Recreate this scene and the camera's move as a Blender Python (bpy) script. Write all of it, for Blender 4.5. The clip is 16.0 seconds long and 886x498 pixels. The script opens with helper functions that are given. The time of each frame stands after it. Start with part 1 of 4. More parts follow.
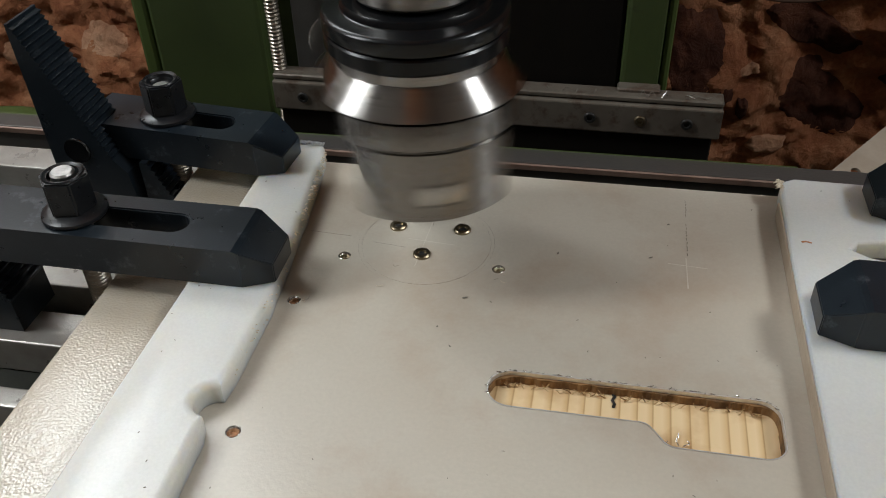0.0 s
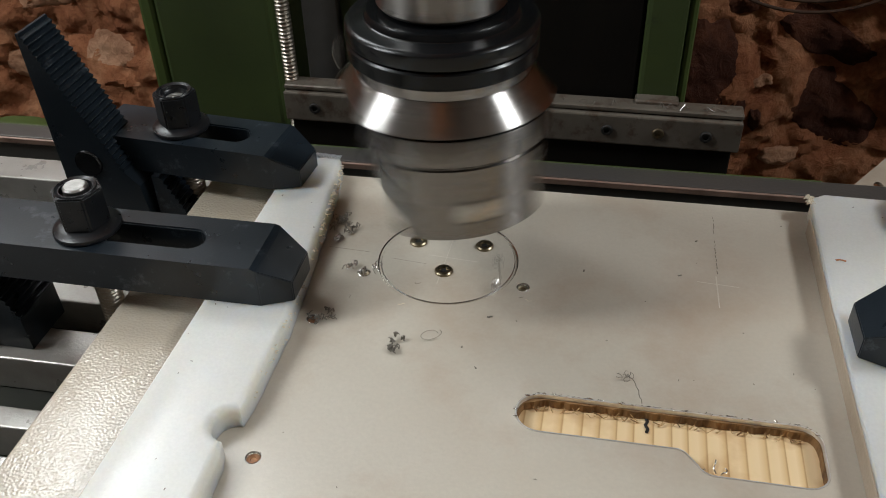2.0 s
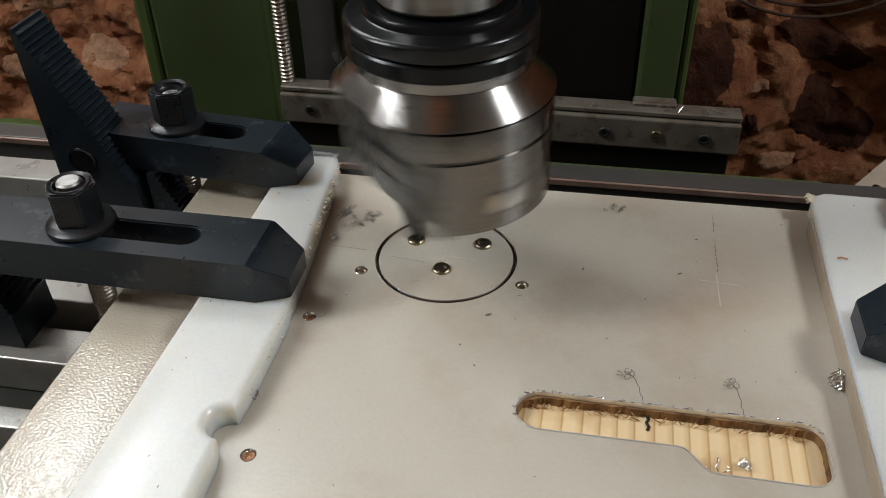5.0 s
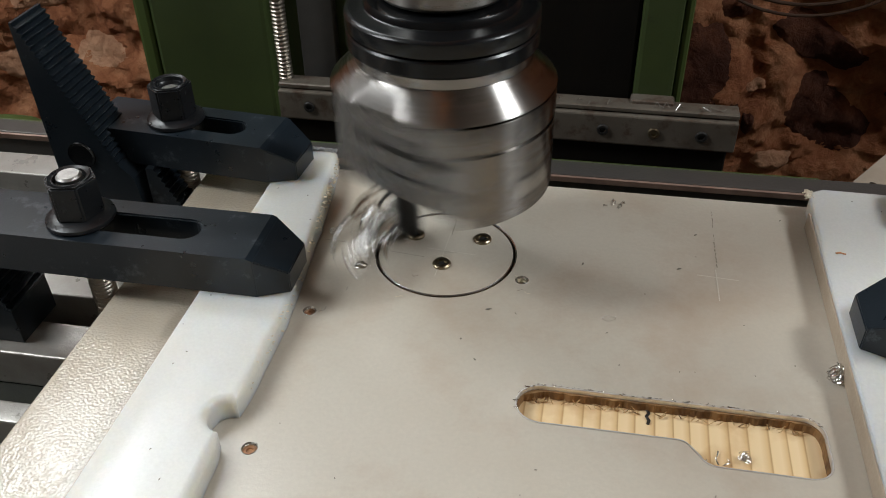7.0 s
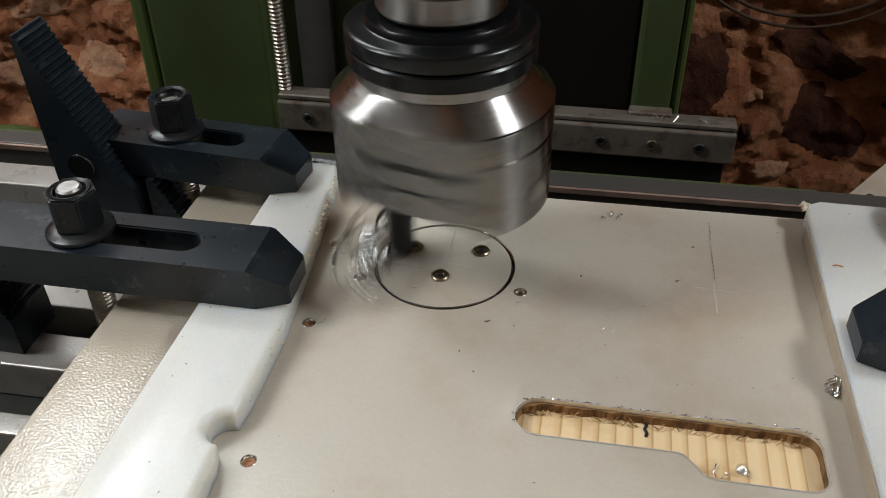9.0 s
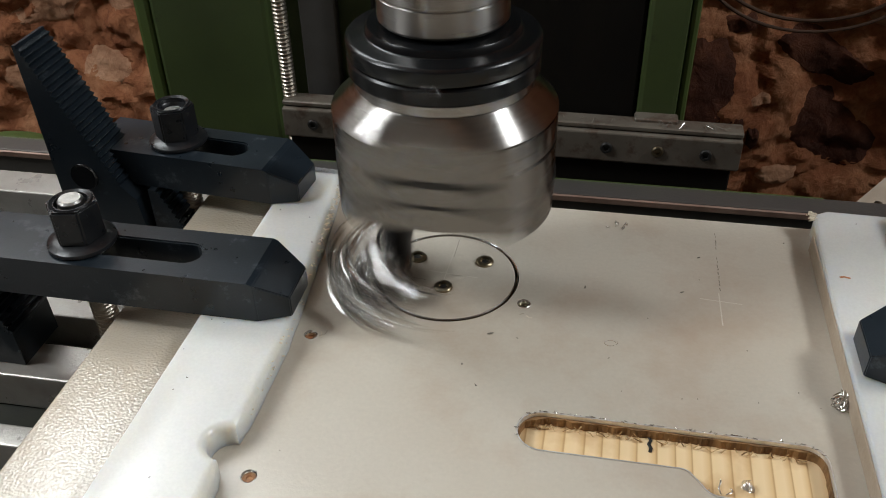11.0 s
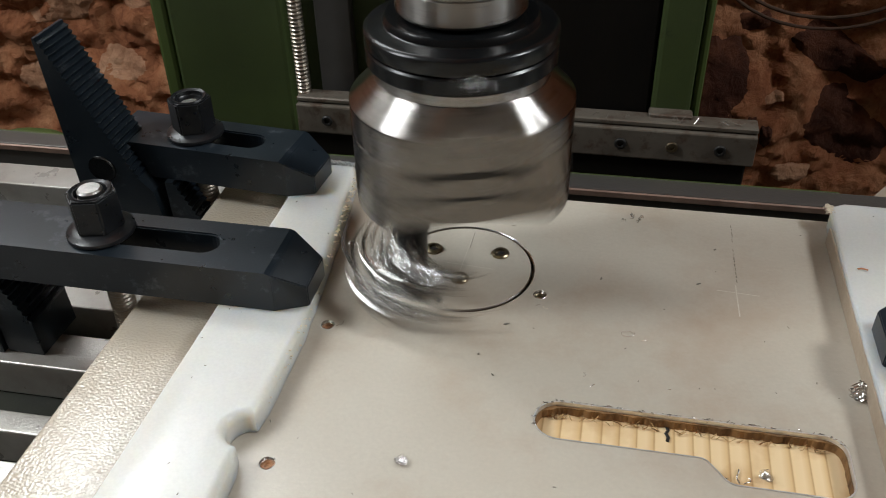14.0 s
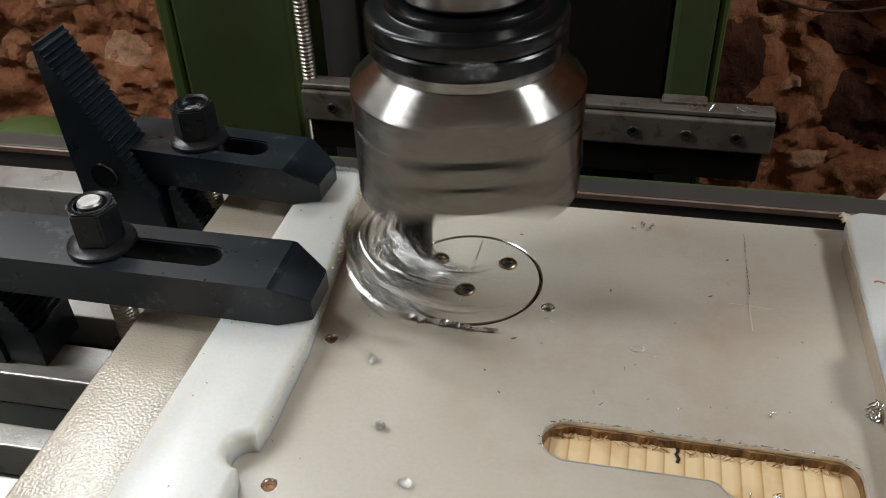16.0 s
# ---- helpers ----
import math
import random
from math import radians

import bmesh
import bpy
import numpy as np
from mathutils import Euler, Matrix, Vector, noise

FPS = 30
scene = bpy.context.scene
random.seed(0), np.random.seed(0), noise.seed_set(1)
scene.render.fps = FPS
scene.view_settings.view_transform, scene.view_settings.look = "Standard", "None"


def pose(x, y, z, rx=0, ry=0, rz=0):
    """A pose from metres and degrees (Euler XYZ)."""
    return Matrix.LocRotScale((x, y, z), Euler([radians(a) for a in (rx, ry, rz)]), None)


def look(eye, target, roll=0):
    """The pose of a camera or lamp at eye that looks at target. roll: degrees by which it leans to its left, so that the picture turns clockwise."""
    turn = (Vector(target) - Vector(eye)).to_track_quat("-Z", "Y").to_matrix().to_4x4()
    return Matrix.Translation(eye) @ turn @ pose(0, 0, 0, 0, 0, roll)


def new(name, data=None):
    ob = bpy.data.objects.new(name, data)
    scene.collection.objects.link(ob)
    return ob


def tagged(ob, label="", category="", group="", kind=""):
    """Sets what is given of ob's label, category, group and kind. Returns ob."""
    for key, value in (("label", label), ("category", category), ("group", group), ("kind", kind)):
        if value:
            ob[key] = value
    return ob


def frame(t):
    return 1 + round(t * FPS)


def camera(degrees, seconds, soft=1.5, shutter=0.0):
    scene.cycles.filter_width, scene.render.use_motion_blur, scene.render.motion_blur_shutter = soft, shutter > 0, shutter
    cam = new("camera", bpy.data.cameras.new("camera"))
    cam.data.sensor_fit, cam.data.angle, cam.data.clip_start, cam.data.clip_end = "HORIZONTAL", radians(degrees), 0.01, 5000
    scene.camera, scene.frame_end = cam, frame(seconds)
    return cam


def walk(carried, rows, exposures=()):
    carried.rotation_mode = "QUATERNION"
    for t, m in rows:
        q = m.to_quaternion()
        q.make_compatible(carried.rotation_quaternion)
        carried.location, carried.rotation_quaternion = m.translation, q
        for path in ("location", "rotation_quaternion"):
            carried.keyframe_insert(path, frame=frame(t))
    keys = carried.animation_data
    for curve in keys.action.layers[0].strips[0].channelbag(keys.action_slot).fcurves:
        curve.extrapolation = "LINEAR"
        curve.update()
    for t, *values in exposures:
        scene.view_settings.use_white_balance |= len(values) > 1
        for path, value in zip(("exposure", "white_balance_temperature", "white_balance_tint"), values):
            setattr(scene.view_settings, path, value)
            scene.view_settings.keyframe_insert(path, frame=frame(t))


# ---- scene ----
cam = camera(54.0, 16.0, soft=1.0, shutter=0.42)
PATH = [
    (0, (0.066, -0.279, 0.218), (-0.262, 1.269, -1.005), -1.8),
    (0.5, (0.064, -0.277, 0.217), (-0.262, 1.272, -1.005), -1.7),
    (1, (0.058, -0.275, 0.218), (-0.267, 1.274, -1.005), -1.7),
    (1.5, (0.057, -0.272, 0.216), (-0.269, 1.283, -0.999), -1.7),
    (2, (0.055, -0.271, 0.215), (-0.273, 1.288, -0.993), -1.6),
    (2.5, (0.055, -0.27, 0.216), (-0.275, 1.289, -0.992), -1.7),
    (3, (0.054, -0.271, 0.215), (-0.273, 1.295, -0.985), -1.5),
    (3.5, (0.052, -0.271, 0.215), (-0.274, 1.3, -0.98), -1.4),
    (4, (0.053, -0.271, 0.213), (-0.274, 1.304, -0.975), -1.5),
    (4.5, (0.054, -0.271, 0.21), (-0.269, 1.303, -0.98), -1.4),
    (7, (0.052, -0.273, 0.208), (-0.255, 1.303, -0.984), -0.9),
    (7.5, (0.052, -0.273, 0.209), (-0.251, 1.308, -0.978), -0.8),
    (8, (0.052, -0.274, 0.21), (-0.252, 1.307, -0.976), -0.8),
    (8.5, (0.051, -0.272, 0.209), (-0.251, 1.312, -0.973), -0.8),
    (9, (0.052, -0.273, 0.21), (-0.254, 1.315, -0.968), -0.8),
    (11.5, (0.053, -0.268, 0.212), (-0.273, 1.316, -0.964), -1.2),
    (12, (0.053, -0.268, 0.212), (-0.275, 1.317, -0.963), -1.2),
    (12.5, (0.054, -0.27, 0.212), (-0.274, 1.317, -0.961), -1.2),
    (13, (0.054, -0.272, 0.213), (-0.278, 1.316, -0.957), -1.3),
    (13.5, (0.055, -0.271, 0.213), (-0.283, 1.314, -0.958), -1.4),
    (14, (0.051, -0.272, 0.209), (-0.294, 1.311, -0.963), -1.5),
    (14.5, (0.046, -0.273, 0.21), (-0.308, 1.309, -0.962), -1.7),
    (15, (0.049, -0.27, 0.213), (-0.318, 1.301, -0.969), -2.0),
    (15.5, (0.052, -0.266, 0.214), (-0.318, 1.299, -0.975), -2.1),
    (16, (0.051, -0.261, 0.213), (-0.317, 1.298, -0.984), -2.1),
]
# the table rises slowly under the cutter and drops at the end; camera and table share this ride
RIDE = [(0, -0.0011), (4.5, -0.0006), (9, 0.0), (14.4, 0.0004), (14.7, -0.0002), (15, -0.0024), (15.5, -0.0060), (16, -0.0085)]


def ride(t):
    return float(np.interp(t, [r[0] for r in RIDE], [r[1] for r in RIDE]))


walk(cam, [(t, Matrix.Translation((0, 0, ride(t))) @ look(eye, target, roll)) for t, eye, target, roll in PATH],
     exposures=[(0, -0.42), (1.5, -0.36), (4, -0.26), (9, -0.27), (12.5, -0.20), (14.5, -0.20), (16, -0.30)])

# ---- light ----
world = bpy.data.worlds.new("world")
scene.world = world
world.use_nodes = True
wn = world.node_tree.nodes
sky = wn.new("ShaderNodeTexSky")
sky.sky_type, sky.sun_disc = "NISHITA", False
sky.sun_elevation, sky.sun_rotation = radians(40), radians(-60)
world.node_tree.links.new(sky.outputs[0], wn["Background"].inputs[0])
wn["Background"].inputs[1].default_value = 0.1


def window_light(name, at, toward, w, h, power, colour):
    data = bpy.data.lights.new(name, "AREA")
    data.shape, data.size, data.size_y, data.energy, data.color = "RECTANGLE", w, h, power, colour
    ob = new(name, data)
    ob.matrix_world = look(at, toward)
    return ob


window_light("window_light_back", (-0.80, 0.58, 1.08), (-0.70, -0.6, 0.90), 0.86, 0.76, 29.0, (0.920, 0.985, 1.0))
window_light("window_light_left", (-1.27, -0.30, 1.25), (0, 0, 0.0), 0.36, 0.75, 24.0, (0.92, 0.97, 0.99))
window_light("window_light_right", (1.20, 0.06, 1.13), (0.12, -0.03, 0.0), 0.22, 0.28, 16.0, (0.92, 0.97, 0.99))

# ---- materials ----


def material(name, colour, rough=0.5, metal=0.0, second=None, scale=60.0, amount=0.5, fine=900.0, bump=0.15, depth=0.0004,
             rough_var=0.12, stretch=(1, 1, 1), spots=None, spot_scale=25.0, spot_level=0.62, spot_soft=0.12, coat=0.0, per_object=0.0, spec=0.5, soft=0.0, spread=0.004):
    """Two scales of noise: broad tone changes towards the second colour, fine grain in gloss and relief, and stains of a third colour."""
    m = bpy.data.materials.new(name)
    m.use_nodes = True
    nt, n = m.node_tree, m.node_tree.nodes
    b = n["Principled BSDF"]
    link = nt.links.new
    co = n.new("ShaderNodeTexCoord")
    mp = n.new("ShaderNodeMapping")
    mp.inputs["Scale"].default_value = stretch
    link(co.outputs["Object"], mp.inputs["Vector"])

    def noise_at(s, detail=4.0, rough_n=0.6):
        t = n.new("ShaderNodeTexNoise")
        t.inputs["Scale"].default_value, t.inputs["Detail"].default_value, t.inputs["Roughness"].default_value = s, detail, rough_n
        link(mp.outputs[0], t.inputs["Vector"])
        return t.outputs["Fac"]

    def mixed(fac, a, c):
        x = n.new("ShaderNodeMix")
        x.data_type = "RGBA"
        link(fac, x.inputs["Factor"])
        for socket, v in ((x.inputs[6], a), (x.inputs[7], c)):
            if isinstance(v, tuple):
                socket.default_value = (*v, 1)
            else:
                link(v, socket)
        return x.outputs[2]

    def ramped(fac, lo, hi, top=1.0):
        r = n.new("ShaderNodeMapRange")
        r.inputs["From Min"].default_value, r.inputs["From Max"].default_value, r.inputs["To Max"].default_value = lo, hi, top
        link(fac, r.inputs["Value"])
        return r.outputs[0]

    second = second or tuple(c * 0.75 for c in colour)
    out = mixed(ramped(noise_at(scale), 0.35, 0.7, amount), colour, second)
    grain = noise_at(fine, 3.0)
    out = mixed(ramped(grain, 0.3, 0.75, 0.25), out, tuple(c * 0.7 for c in colour))
    if spots:
        out = mixed(ramped(noise_at(spot_scale, 6.0, 0.7), spot_level, spot_level + spot_soft, 0.8), out, spots)
    if per_object:
        info = n.new("ShaderNodeObjectInfo")
        out = mixed(ramped(info.outputs["Random"], 0.0, 1.0, per_object), out, tuple(c * 0.5 for c in colour))
    link(out, b.inputs["Base Color"])
    b.inputs["Metallic"].default_value = metal
    b.inputs["Specular IOR Level"].default_value = spec
    b.inputs["Coat Weight"].default_value = coat
    b.inputs["Subsurface Weight"].default_value, b.inputs["Subsurface Scale"].default_value = soft, spread
    b.inputs["Subsurface Radius"].default_value = (1.0, 0.85, 0.65)
    r = n.new("ShaderNodeMapRange")
    r.inputs["To Min"].default_value, r.inputs["To Max"].default_value = max(0.02, rough - rough_var), min(1.0, rough + rough_var)
    link(noise_at(scale * 2.2), r.inputs["Value"])
    link(r.outputs[0], b.inputs["Roughness"])
    if bump:
        bp = n.new("ShaderNodeBump")
        bp.inputs["Strength"].default_value, bp.inputs["Distance"].default_value = bump, depth
        link(grain, bp.inputs["Height"])
        link(bp.outputs[0], b.inputs["Normal"])
        link(bp.outputs[0], b.inputs["Coat Normal"])
        b.inputs["Coat Roughness"].default_value = 0.10
    return m


M_PLATE = material("plate_film", (0.53, 0.485, 0.41), 0.31, 0.0, (0.47, 0.41, 0.33), 13, 0.8, 620, 0.22, 0.0003, 0.03, coat=0.25, spots=(0.40, 0.305, 0.225), spot_scale=15, spot_level=0.49, spot_soft=0.26)
M_BARE = material("cut_aluminium", (0.78, 0.76, 0.73), 0.18, 1.0, (0.6, 0.58, 0.55), 300, 0.5, 2500, 0.2, 0.0002, 0.08)
M_STRIP = material("white_polyethylene", (0.69, 0.69, 0.66), 0.24, 0.0, (0.64, 0.635, 0.595), 30, 0.6, 900, 0.10, 0.0003, 0.06, spots=(0.55, 0.49, 0.40), spot_scale=110, spot_level=0.70, soft=1.0, spread=0.012)
M_BURR = material("torn_polyethylene", (0.78, 0.70, 0.56), 0.6, 0.0, (0.55, 0.40, 0.24), 200, 0.6, 900, 0.3)
# brown shade of the right strip's inner face, put into the colour
M_SAWN_SHADE = material("tan_sawn_shade", (0.46, 0.37, 0.28), 0.6, 0.0, (0.36, 0.27, 0.19), 60, 0.7, 700, 0.3)
M_BLACK = material("black_oxide_steel", (0.0085, 0.0130, 0.0180), 0.30, 0.0, (0.016, 0.0225, 0.0300), 45, 0.8, 1100, 0.12, 0.0003, 0.08, spots=(0.085, 0.098, 0.112), spot_scale=75, spot_level=0.59, spec=0.42)
M_NUT = material("worn_black_nut", (0.009, 0.010, 0.012), 0.30, 0.2, (0.022, 0.023, 0.026), 120, 0.7, 1500, 0.15, 0.0003, 0.1, spots=(0.14, 0.14, 0.14), spot_scale=160, spot_level=0.66, spec=0.6)
M_STUD = material("threaded_steel", (0.42, 0.38, 0.32), 0.35, 1.0, (0.25, 0.2, 0.15), 200, 0.6, 2000, 0.2)
M_DOME = material("dull_stud_end", (0.50, 0.49, 0.47), 0.36, 1.0, (0.25, 0.24, 0.23), 300, 0.7, 1500, 0.3)
def turned_metal(name, colour, rough, aniso):
    """Metal with fine lathe marks running round the spindle."""
    m = material(name, colour, rough, 1.0, tuple(c * 0.86 for c in colour), 40, 0.5, 1500, 0.05, 0.0002, 0.05)
    n = m.node_tree.nodes
    b = n["Principled BSDF"]
    b.inputs["Anisotropic"].default_value, b.inputs["Anisotropic Rotation"].default_value = aniso, 0.25
    tan = n.new("ShaderNodeTangent")
    tan.direction_type, tan.axis = "RADIAL", "Z"
    m.node_tree.links.new(tan.outputs[0], b.inputs["Tangent"])
    return m


M_STEEL = turned_metal("turned_steel", (0.43, 0.41, 0.39), 0.28, 0.93)
M_MILLED = turned_metal("milled_steel", (0.27, 0.255, 0.24), 0.27, 0.95)
M_DARKSTEEL = material("shaded_bore", (0.05, 0.048, 0.046), 0.45, 0.7, None, 80)
M_COLLAR = material("black_collar", (0.004, 0.0045, 0.005), 0.24, 0.0, (0.008, 0.008, 0.009), 60, 0.6, 1200, 0.05, 0.0002, 0.05, spec=0.28)
M_BAR = material("boring_bar_black", (0.012, 0.012, 0.013), 0.35, 0.2, None, 80)
M_CARBIDE = material("carbide_tip", (0.5, 0.3, 0.2), 0.25, 1.0, (0.6, 0.5, 0.4), 300)
M_GREEN = material("green_machine_paint", (0.052, 0.076, 0.021), 0.5, 0.0, (0.036, 0.052, 0.016), 12, 0.9, 500, 0.15, 0.0004, 0.1, spots=(0.014, 0.014, 0.010), spot_scale=40, spot_level=0.62)
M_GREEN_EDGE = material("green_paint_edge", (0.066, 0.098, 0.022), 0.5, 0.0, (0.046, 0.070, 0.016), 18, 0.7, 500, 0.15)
M_IRON = material("ground_cast_iron", (0.44, 0.42, 0.39), 0.31, 0.35, (0.24, 0.21, 0.18), 35, 0.8, 800, 0.3, 0.0004, 0.14, spots=(0.12, 0.08, 0.055), spot_scale=45, spot_level=0.62)
M_SLOT = material("dark_slot", (0.018, 0.019, 0.014), 0.5, 0.2, (0.03, 0.034, 0.014), 40)
M_RAIL = material("worn_grey_steel", (0.165, 0.142, 0.115), 0.42, 0.30, (0.095, 0.075, 0.058), 30, 0.8, 700, 0.3, 0.0004, 0.12, spots=(0.075, 0.045, 0.030), spot_scale=70, spot_level=0.52)
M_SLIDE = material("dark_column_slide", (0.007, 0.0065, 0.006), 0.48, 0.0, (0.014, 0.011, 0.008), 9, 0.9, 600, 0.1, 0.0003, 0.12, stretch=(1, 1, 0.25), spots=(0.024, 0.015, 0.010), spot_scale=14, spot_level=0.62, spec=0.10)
M_GREY = material("dusty_grey_strip", (0.10, 0.095, 0.09), 0.5, 0.3, (0.06, 0.055, 0.05), 14, 0.9)
M_BRASS = material("yellow_zinc_screw", (0.36, 0.30, 0.205), 0.32, 1.0, (0.16, 0.12, 0.07), 400, 0.7, 2000, 0.2)
M_COPPER = material("bare_hole_bottom", (0.42, 0.20, 0.09), 0.45, 0.3, (0.16, 0.07, 0.03), 500, 0.9)
M_SWARF = material("aluminium_swarf", (0.80, 0.79, 0.77), 0.22, 1.0, (0.55, 0.52, 0.5), 300, 0.5, 1500, 0.2)
M_DUST = material("grey_debris", (0.22, 0.20, 0.17), 0.7, 0.2, (0.10, 0.08, 0.06), 200, 0.8)
M_INK = material("pencil_mark", (0.13, 0.11, 0.09), 0.7, 0.0, (0.3, 0.27, 0.22), 300, 0.8)
M_SCRATCH = material("pale_scratch", (0.62, 0.575, 0.50), 0.4, 0.0, (0.53, 0.485, 0.41), 200)
M_RUST = material("rust_fleck", (0.45, 0.18, 0.07), 0.8, 0.0, (0.3, 0.12, 0.05), 500)
M_PLASTER = material("dusty_plaster", (0.20, 0.165, 0.135), 0.9, 0.0, (0.14, 0.115, 0.095), 3, 0.8, 60, 0.3, 0.004)
# saturated orange for unseen pieces that colour and break up the cone's reflections
M_WARM_UNSEEN = material("unseen_warm", (0.58, 0.21, 0.065), 0.8, 0.0, (0.40, 0.16, 0.06), 4, 0.8, 60, 0.2, 0.003)
M_CEIL = material("pale_ceiling", (0.32, 0.30, 0.28), 0.8, 0.0, (0.26, 0.24, 0.22), 4, 0.8, 60, 0.2, 0.003)
M_CONCRETE = material("concrete_floor", (0.14, 0.125, 0.11), 0.9, 0.0, (0.10, 0.09, 0.08), 3, 0.8, 80, 0.3, 0.003)
# rear land iron: its shade and dark reflection are put into the colour
M_RIMTOP = material("dull_shaded_iron", (0.085, 0.078, 0.074), 0.36, 0.4, (0.10, 0.09, 0.08), 40, 0.8, 600, 0.2)
M_RIM = material("rusty_rim", (0.34, 0.23, 0.18), 0.5, 0.4, (0.13, 0.075, 0.055), 60, 0.8, 600, 0.2)
M_CABLE = material("dusty_brown_cable", (0.085, 0.042, 0.024), 0.8, 0.0, (0.05, 0.026, 0.016), 60, 0.8)
M_PAPER = material("dusty_sheet_metal", (0.33, 0.27, 0.21), 0.6, 0.3, (0.22, 0.16, 0.11), 25, 0.8, 500, 0.2)


def rock_material(name, stops, rough, dark):
    """Rough masonry: broad tones, fine pits and crumbs; stops run from dark to light."""
    m = bpy.data.materials.new(name)
    m.use_nodes = True
    nt, n = m.node_tree, m.node_tree.nodes
    link = nt.links.new
    b = n["Principled BSDF"]
    co = n.new("ShaderNodeTexCoord")

    def tex(scale, detail, warp, rough_n=0.6):
        t = n.new("ShaderNodeTexNoise")
        t.inputs["Scale"].default_value, t.inputs["Detail"].default_value, t.inputs["Distortion"].default_value = scale, detail, warp
        t.inputs["Roughness"].default_value = rough_n
        link(co.outputs["Object"], t.inputs["Vector"])
        return t.outputs["Fac"]

    def ramp(fac, marks):
        r = n.new("ShaderNodeValToRGB")
        while len(r.color_ramp.elements) < len(marks):
            r.color_ramp.elements.new(0.5)
        for e, (p, c) in zip(r.color_ramp.elements, marks):
            e.position, e.color = p, (*c, 1)
        link(fac, r.inputs[0])
        return r.outputs[0]

    def multiply(a, c, amount):
        mul = n.new("ShaderNodeMix")
        mul.data_type, mul.blend_type = "RGBA", "MULTIPLY"
        mul.inputs["Factor"].default_value = amount
        link(a, mul.inputs[6])
        link(c, mul.inputs[7])
        return mul.outputs[2]

    base = ramp(tex(17, 6, 0.6), [(0.32, stops[0]), (0.5, stops[1]), (0.66, stops[2])])
    base = multiply(base, ramp(tex(60, 10, 1.2, 0.7), [(0.34, dark), (0.52, (1, 1, 1))]), 0.55)
    base = multiply(base, ramp(tex(190, 6, 0.2, 0.7), [(0.30, (0.45, 0.40, 0.38)), (0.48, (1, 1, 1))]), 0.4)
    link(base, b.inputs["Base Color"])
    b.inputs["Roughness"].default_value, b.inputs["Specular IOR Level"].default_value = rough, 0.15
    bp = n.new("ShaderNodeBump")
    bp.inputs["Strength"].default_value, bp.inputs["Distance"].default_value = 0.8, 0.008
    link(tex(70, 10, 0.4, 0.65), bp.inputs["Height"])
    link(bp.outputs[0], b.inputs["Normal"])
    return m


def wood_material():
    m = bpy.data.materials.new("sawn_pine")
    m.use_nodes = True
    nt, n = m.node_tree, m.node_tree.nodes
    link = nt.links.new
    b = n["Principled BSDF"]
    co = n.new("ShaderNodeTexCoord")
    mp = n.new("ShaderNodeMapping")
    mp.inputs["Scale"].default_value = (1.0, 0.06, 0.3)
    mp.inputs["Rotation"].default_value = (0, 0, radians(4))
    link(co.outputs["Object"], mp.inputs[0])
    w = n.new("ShaderNodeTexWave")
    w.wave_type, w.bands_direction, w.wave_profile = "BANDS", "X", "SAW"
    w.inputs["Scale"].default_value, w.inputs["Distortion"].default_value = 54, 3.2
    w.inputs["Detail"].default_value, w.inputs["Detail Scale"].default_value = 1.0, 0.7
    link(mp.outputs[0], w.inputs["Vector"])
    r = n.new("ShaderNodeValToRGB")
    for q in range(3):
        r.color_ramp.elements.new(0.5)
    for e, (p, c) in zip(r.color_ramp.elements, [(0.0, (0.52, 0.32, 0.14)), (0.06, (0.80, 0.60, 0.34)), (0.55, (0.82, 0.62, 0.37)), (0.90, (0.70, 0.48, 0.24)), (1.0, (0.50, 0.30, 0.13))]):
        e.position, e.color = p, (*c, 1)
    link(w.outputs["Fac"], r.inputs[0])
    t = n.new("ShaderNodeTexNoise")
    t.inputs["Scale"].default_value, t.inputs["Detail"].default_value = 45, 6
    link(co.outputs["Object"], t.inputs[0])
    rr = n.new("ShaderNodeValToRGB")
    for e, (p, c) in zip(rr.color_ramp.elements, [(0.34, (0.66, 0.50, 0.36)), (0.52, (1, 1, 1))]):
        e.position, e.color = p, (*c, 1)
    link(t.outputs["Fac"], rr.inputs[0])
    mul = n.new("ShaderNodeMix")
    mul.data_type, mul.blend_type = "RGBA", "MULTIPLY"
    mul.inputs["Factor"].default_value = 0.8
    link(r.outputs[0], mul.inputs[6])
    link(rr.outputs[0], mul.inputs[7])
    link(mul.outputs[2], b.inputs["Base Color"])
    b.inputs["Roughness"].default_value = 0.6
    bp = n.new("ShaderNodeBump")
    bp.inputs["Strength"].default_value, bp.inputs["Distance"].default_value = 0.4, 0.0006
    link(w.outputs["Fac"], bp.inputs["Height"])
    link(bp.outputs[0], b.inputs["Normal"])
    return m


def board_material():
    """Cream plastic with a pebbled skin."""
    m = material("embossed_polyethylene", (0.52, 0.46, 0.375), 0.07, 0.0, (0.44, 0.37, 0.28), 20, 0.6, 900, 0.0, 0.0, 0.02, spec=0.7, soft=0.3)
    n, link = m.node_tree.nodes, m.node_tree.links.new
    co = n.new("ShaderNodeTexCoord")
    peb = n.new("ShaderNodeTexNoise")
    peb.inputs["Scale"].default_value, peb.inputs["Detail"].default_value, peb.inputs["Distortion"].default_value = 1050, 0.3, 0.2
    link(co.outputs["Object"], peb.inputs["Vector"])
    bp = n.new("ShaderNodeBump")
    bp.inputs["Strength"].default_value, bp.inputs["Distance"].default_value = 1.0, 0.00019
    link(peb.outputs["Fac"], bp.inputs["Height"])
    link(bp.outputs[0], n["Principled BSDF"].inputs["Normal"])
    return m


